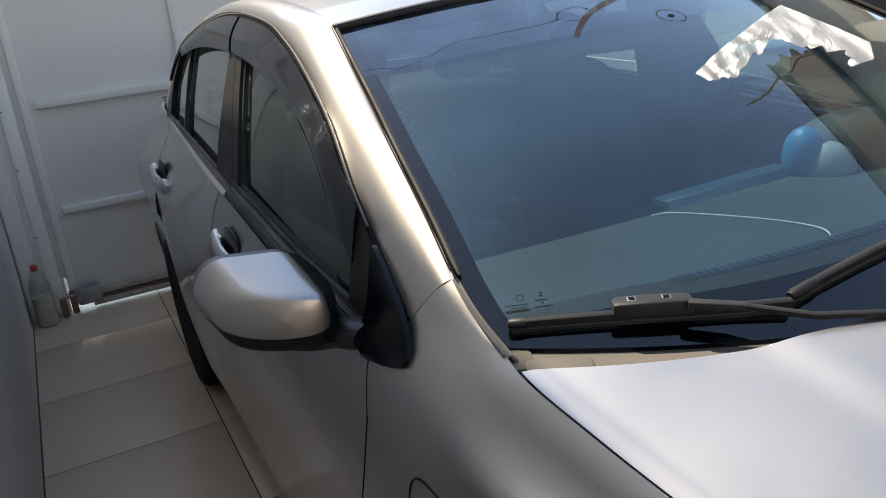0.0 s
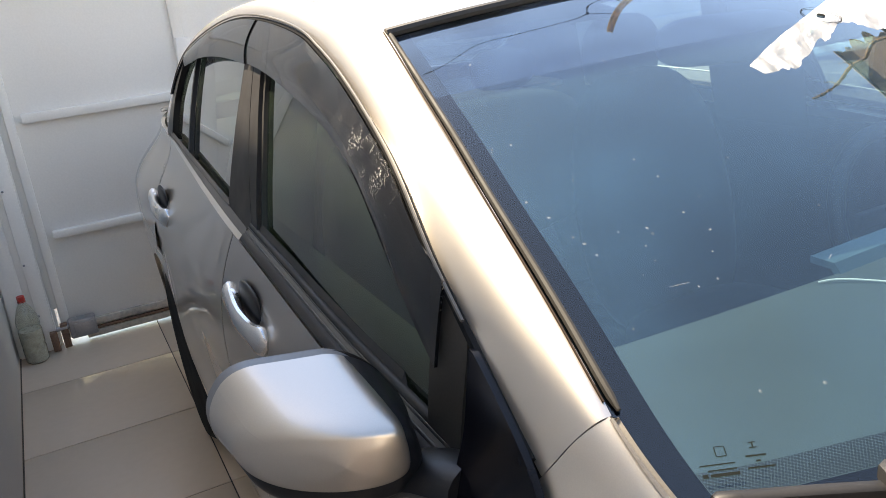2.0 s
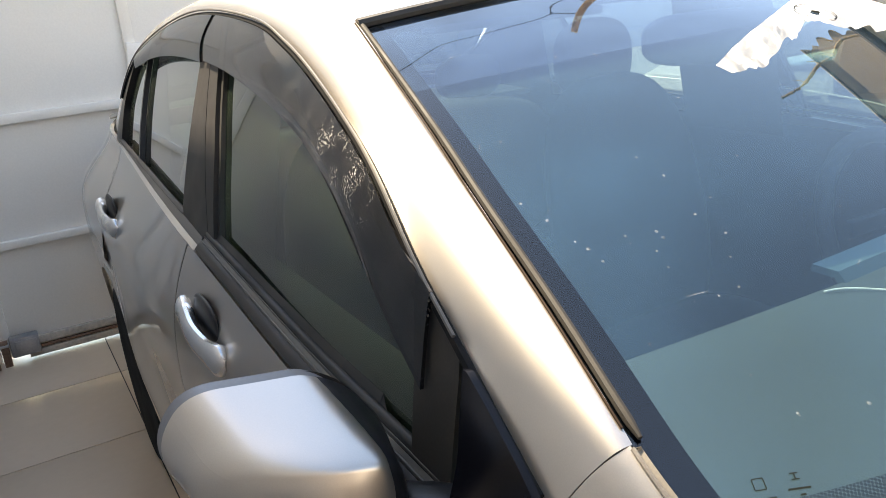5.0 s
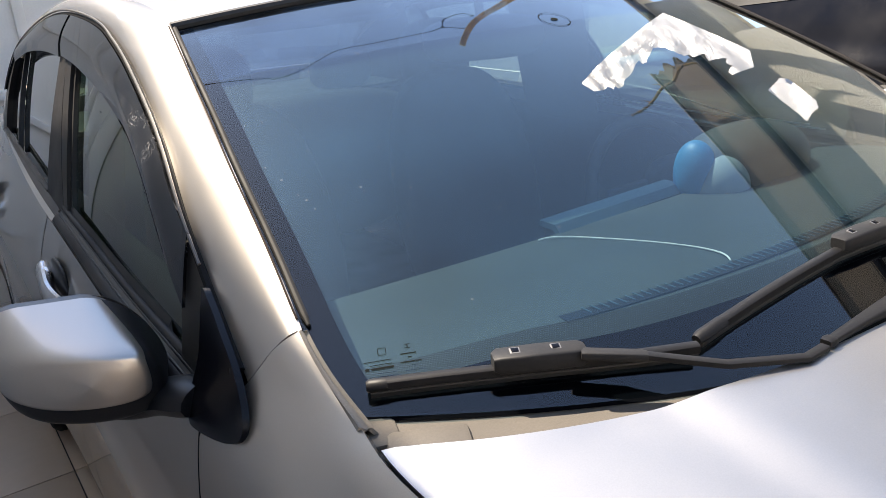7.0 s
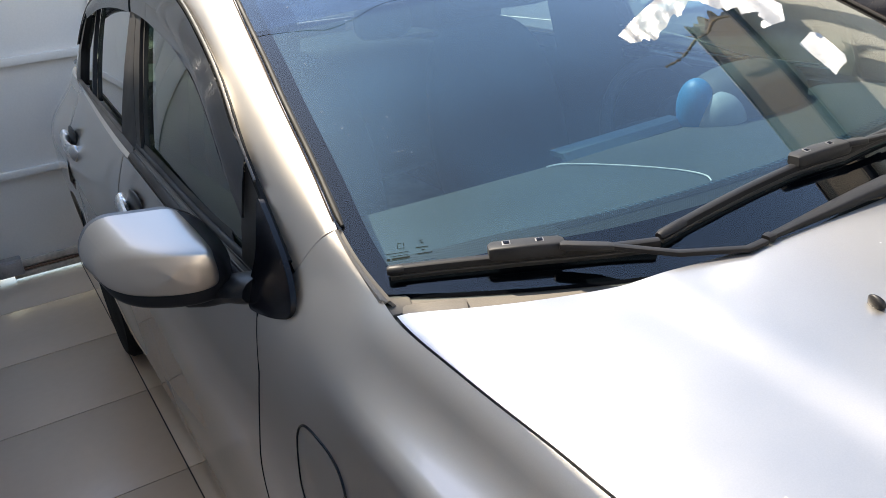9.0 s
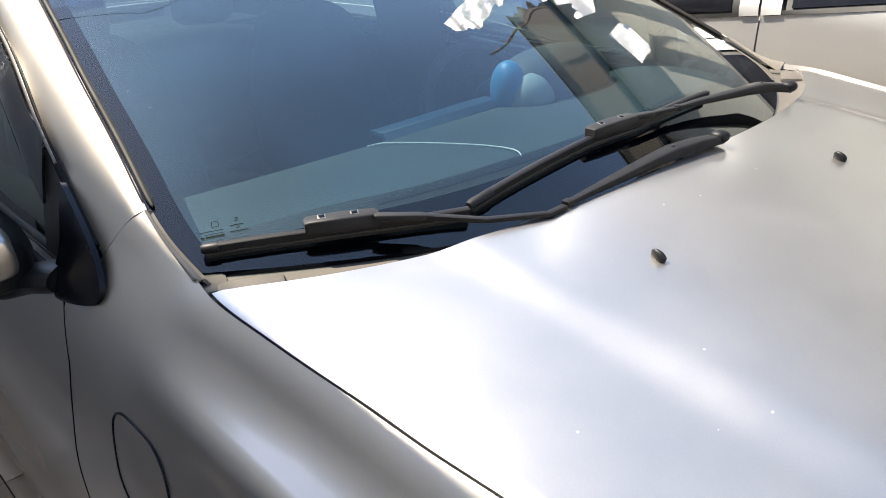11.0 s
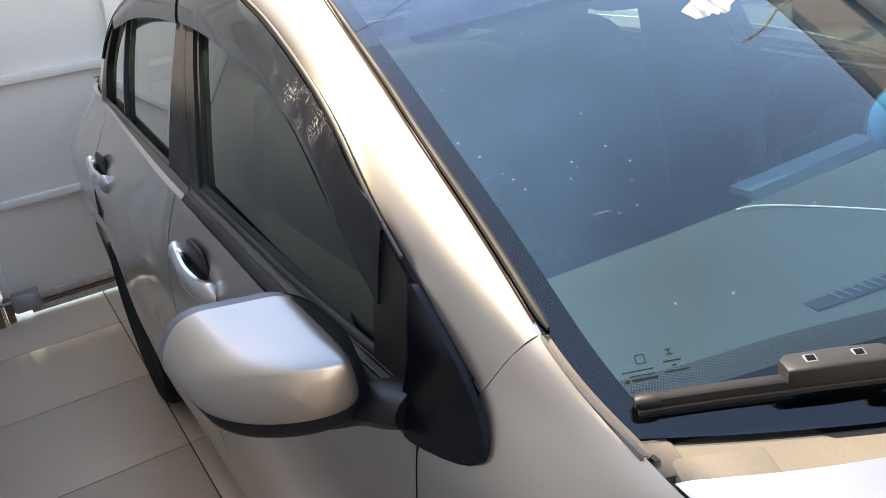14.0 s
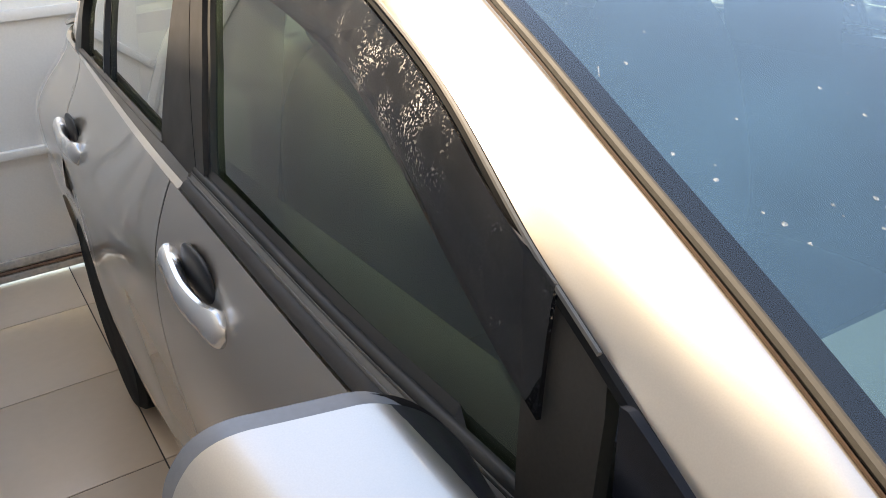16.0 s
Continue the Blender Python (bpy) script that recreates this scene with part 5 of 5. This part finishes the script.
for s in (-1, 1):
    part("inner_pillar_trim", panel(lambda u, v: (lambda p, q: tuple(p[c] * (1 - v) + q[c] * v for c in range(3)))(screen(-0.985, u, -0.016), win_edge(max(0, 7 * (u - 0.14) / 0.86)) + Vector((0.012, -0.06 * max(0, 0.14 - u) / 0.14, -0.012 - 0.10 * max(0, 0.14 - u) / 0.14))), 50, 6, s, 0.0), DASH_DARK, car, "dark inner windscreen pillar trim")
    part("dash_end", panel(lambda u, v: (-0.60 - 0.11 * v, 0.30 + 0.42 * u, 1.012 - 0.05 * (1 - u)), 16, 6, s, 0.0), DASH, car, "dashboard end")
    part("door_trim", panel(lambda u, v: (-0.705 + 0.02 * v, 0.72 + 1.85 * u, 0.35 + 0.66 * v), 20, 8, s, 0.0), CLOTH, car, "dark door trim")
    part("centre_pillar_trim", panel(lambda u, v: (-0.672 + 0.075 * v + 0.01 * math.sin(math.pi * u), 1.46 + 0.32 * u, 0.98 + 0.38 * v), 8, 8, s, 0.0), DASH_DARK, car, "dark inner centre pillar trim")
    part("sun_visor", one_box((0.32 * s, 1.25, 1.372), (0.34, 0.13, 0.014), 0.005, Matrix.Rotation(radians(10), 4, "X")), LINER, car, "pale sun visor")

for s in (-1, 1):
    part("rear_pillar_trim", panel(lambda u, v: (-0.655 + 0.06 * v, 2.36 + 0.60 * u, 0.95 + (0.40 - 0.28 * u) * v), 12, 8, s, 0.0), DASH_DARK, car, "dark inner rear pillar trim")

# ---- wheels ----
def build_wheel(x, y, s):
    w = part("wheel", lathe([(0.20, -0.09), (0.285, -0.088), (0.303, -0.07), (0.308, 0.0), (0.303, 0.07), (0.285, 0.088), (0.20, 0.09)], 48), TYRE, car, "black tyre on a silver alloy rim")
    part("rim", lathe([(0.205, 0.07), (0.20, 0.086), (0.185, 0.075), (0.16, 0.03), (0.05, 0.03)], 40), RIM, w)
    for k in range(5):
        sp = one_box((0.115, 0, 0.055), (0.17, 0.05, 0.03), 0.01)
        bmesh.ops.rotate(sp, cent=(0, 0, 0), matrix=Matrix.Rotation(2 * math.pi * k / 5, 3, "Z"), verts=sp.verts)
        part("spoke", sp, RIM, w)
    part("hub_cap", lathe([(0.035, 0.04), (0.034, 0.075), (0.02, 0.08)], 20), RIM, w)
    w.matrix_local = pose(x, y, 0.308, 0, 90 * s, 0)


for s in (-1, 1):
    for y in (0.0, 2.68):
        build_wheel(0.728 * s, y, s)
        part("wheel_arch", panel(lambda u, v: (-0.50 - 0.24 * v, y + 0.375 * math.cos(math.pi * u), 0.29 + 0.375 * math.sin(math.pi * u)), 24, 3, s, 0.0), RUBBER, car)

# cold-start filler flap in the right wing
def wing_x(y, z):
    zs = min(0.90, WING_Z(y) - 0.12)
    return body_x(y, z) if z < zs else at_height(lambda w: wing_skin(y, w / 2), z).x


def flap(u, v):
    a = 2 * math.pi * u
    c, d = math.cos(a), math.sin(a)
    k = 2 / 3.2
    y = 0.385 + 0.074 * v * math.copysign(abs(c) ** k, c) + 0.014 * v * d
    z = 0.836 + 0.068 * v * math.copysign(abs(d) ** k, d)
    return wing_x(y, z) - 0.0015, y, z


part("filler_gap", tube([(lambda p: (p[0] + 0.0012, p[1], p[2]))(flap(u, 1.0)) for u in np.linspace(0, 1, 61)], 0.0019, 6), GLOSS_BLACK, car, "dark gap round the filler flap")
part("filler_flap", panel(lambda u, v: (lambda p: (p[0] + 0.0008, p[1], p[2]))(flap(u, 0.97 * v)), 40, 6, -1, 0.0), PAINT, car, "small filler flap in the wing")

# ---- the car beside ----
other = thing("parked_car", "pale silver car with dark windows parked alongside", "car")
OX = 1.56


def other_side(y, z):
    return OX + 0.12 * max(0, z - 0.8) ** 2 + 0.45 * max(0, z - 1.03) - 0.03 * math.sin(math.pi * min(1, max(0, (z - 0.3) / 0.8)))


def flat(y0, y1, z0, z1, dx=0.0, lean=0.0):
    """A sheet on the car's side; its uprights lean back by lean."""
    def fn(u, v):
        y, z = y0 + (y1 - y0) * u, z0 + (z1 - z0) * v
        y += lean * (z - 1.03)
        z -= 0.10 * (y - 0.8) * min(1, max(0, (z - 0.3) / 0.72))
        return other_side(y, z) + dx, y, z
    return fn


for y0, y1 in ((-0.62, 0.880), (0.886, 1.95), (1.956, 3.1)):
    part("door_panel" if y1 < 2 else "rear_wing", panel(flat(y0, y1, 0.3, 1.022), 24, 24, -1, 0.0), PAINT_WHITE, other)
    part("belt_seal", panel(flat(y0 + 0.01, y1 - 0.01, 1.020, 1.034, -0.004), 20, 2, -1, 0.0), RUBBER, other, "black rubber belt seal")
for y0, y1 in ((-0.55, 0.78), (0.985, 1.90)):
    f = part("window_frame", panel(flat(y0 - 0.03, y1 + 0.02, 1.026, 1.322, -0.002, 0.18), 6, 12, -1, 0.0), RUBBER, other, "black rubber window seal")
    part("window", panel(flat(y0, y1, 1.040, 1.312, -0.006, 0.18), 6, 12, -1, 0.0), GLOSS_BLACK, f, "dark window")
part("pillar", panel(flat(0.812, 0.880, 1.022, 1.33, -0.008, 0.18), 6, 12, -1, 0.0), PAINT_WHITE, other)
part("pillar", panel(flat(0.888, 0.955, 1.022, 1.33, -0.008, 0.18), 6, 12, -1, 0.0), PAINT_WHITE, other)
part("cant_rail", panel(flat(-0.6, 2.0, 1.312, 1.342, -0.009, 0.18), 20, 4, -1, 0.0), RUBBER, other, "black drip rail")
part("roof", panel(lambda u, v: (OX + 0.93 + (2 * u - 1) * 0.70, -0.52 + 2.56 * v, 1.325 + 0.045 * (1 - (2 * u - 1) ** 2) * (1 - 0.5 * (2 * v - 1) ** 2) - 0.06 * (2 * v - 1) ** 4), 20, 20, -1, 0.03), PAINT_WHITE, other)
part("body", one_box((OX + 0.93, 0.9, 0.62), (1.74, 4.3, 0.68), 0.12), PAINT_WHITE, other)
part("bonnet", panel(lambda u, v: (OX + 0.93 + (2 * u - 1) * 0.80, -1.22 + 0.36 * v, 0.90 + 0.11 * v ** 0.6 + 0.03 * (1 - (2 * u - 1) ** 2)), 20, 10, -1, 0.02), PAINT_WHITE, other)
part("windscreen", panel(lambda u, v: (OX + 0.93 + (2 * u - 1) * (0.80 - 0.12 * v), -0.90 + 0.42 * v - 0.05 * (1 - (2 * u - 1) ** 2), 1.00 + 0.29 * v), 16, 10, -1, 0.006), GLOSS_BLACK, other, "dark windscreen")
part("rear_window", panel(lambda u, v: (OX + 0.93 + (2 * u - 1) * (0.80 - 0.12 * v), 2.42 - 0.42 * v, 0.99 + 0.29 * v), 16, 10, -1, 0.006), GLOSS_BLACK, other, "dark rear window")
part("side_window", panel(lambda u, v: (OX + 1.73 - 0.11 * v, -0.70 + 2.9 * u + (0.3 - 0.6 * u) * v, 0.99 + 0.32 * v), 16, 6, -1, 0.006), GLOSS_BLACK, other, "dark side windows")
for y in (-0.55, 2.35):
    for x in (OX + 0.03, OX + 1.64):
        part("wheel", tube([(x, y, 0.33), (x + 0.19, y, 0.33)], 0.33, 32), TYRE, other)

# ---- overhead cable on its bent pole ----
pole = thing("bent_pole", "bent brown wooden pole that carries a cable", "pole")
part("pole", tube(smooth_path([(6.3, 6.2, -0.02), (6.2, 6.1, 2.6), (5.75, 5.95, 4.5), (5.2, 5.78, 5.3), (4.86, 5.65, 5.67), (4.63, 5.58, 5.92), (4.39, 5.47, 6.17), (4.18, 5.30, 6.43), (4.03, 5.14, 6.62)], 40), 0.042, 10, None, 1.0, list(np.linspace(1.5, 1.0, 40))), WOOD, pole)
cable = thing("cable", "thin black overhead cable looped onto the pole", "cable")
part("span", tube(smooth_path([(-6.0, 8.5, 7.9), (-2.0, 6.6, 7.6), (0.91, 5.77, 7.56), (1.29, 5.62, 7.56), (1.73, 5.61, 7.45), (2.35, 5.72, 7.17), (2.88, 5.66, 6.97), (3.74, 5.55, 6.57), (3.96, 5.55, 6.42), (4.25, 5.42, 6.32)], 60), 0.0075, 6), RUBBER, cable)
part("loop", tube(smooth_path([(3.96, 5.55, 6.42), (4.02, 5.64, 6.33), (4.08, 5.69, 6.26), (4.27, 5.71, 6.11), (4.42, 5.66, 6.04), (4.50, 5.53, 6.09), (4.62, 5.56, 5.95)], 40), 0.008, 6), RUBBER, cable)
for x, y, z in ((4.04, 5.66, 6.31), (4.46, 5.62, 6.06), (3.97, 5.55, 6.41)):
    part("tie", tube([(x - 0.02, y, z + 0.02), (x, y, z), (x + 0.03, y + 0.02, z - 0.02)], 0.014, 6), RUBBER, cable)

# ---- floor tiles ----
TX, TY = 0.593, 0.554
tile_mesh = None
for i in range(7):
    for j in range(17):
        x0, y0 = WALL_X + 0.003 + TX * i, 1.775 - 11 * TY + TY * j
        if y0 > GATE_Y or x0 > 2.6:
            continue
        if tile_mesh is None:
            bm = one_box((0, 0, 0), (TX - 0.004, TY - 0.004, 0.012), 0.0015)
            first = part("tile", bm, TILE, floor)
            tile_mesh = first.data
            ob = first
        else:
            ob = new("tile", tile_mesh)
            ob.parent = floor
        ob.location = (x0 + TX / 2, y0 + TY / 2, -0.006 + 0.0006 * math.sin(3 * i + 5 * j))
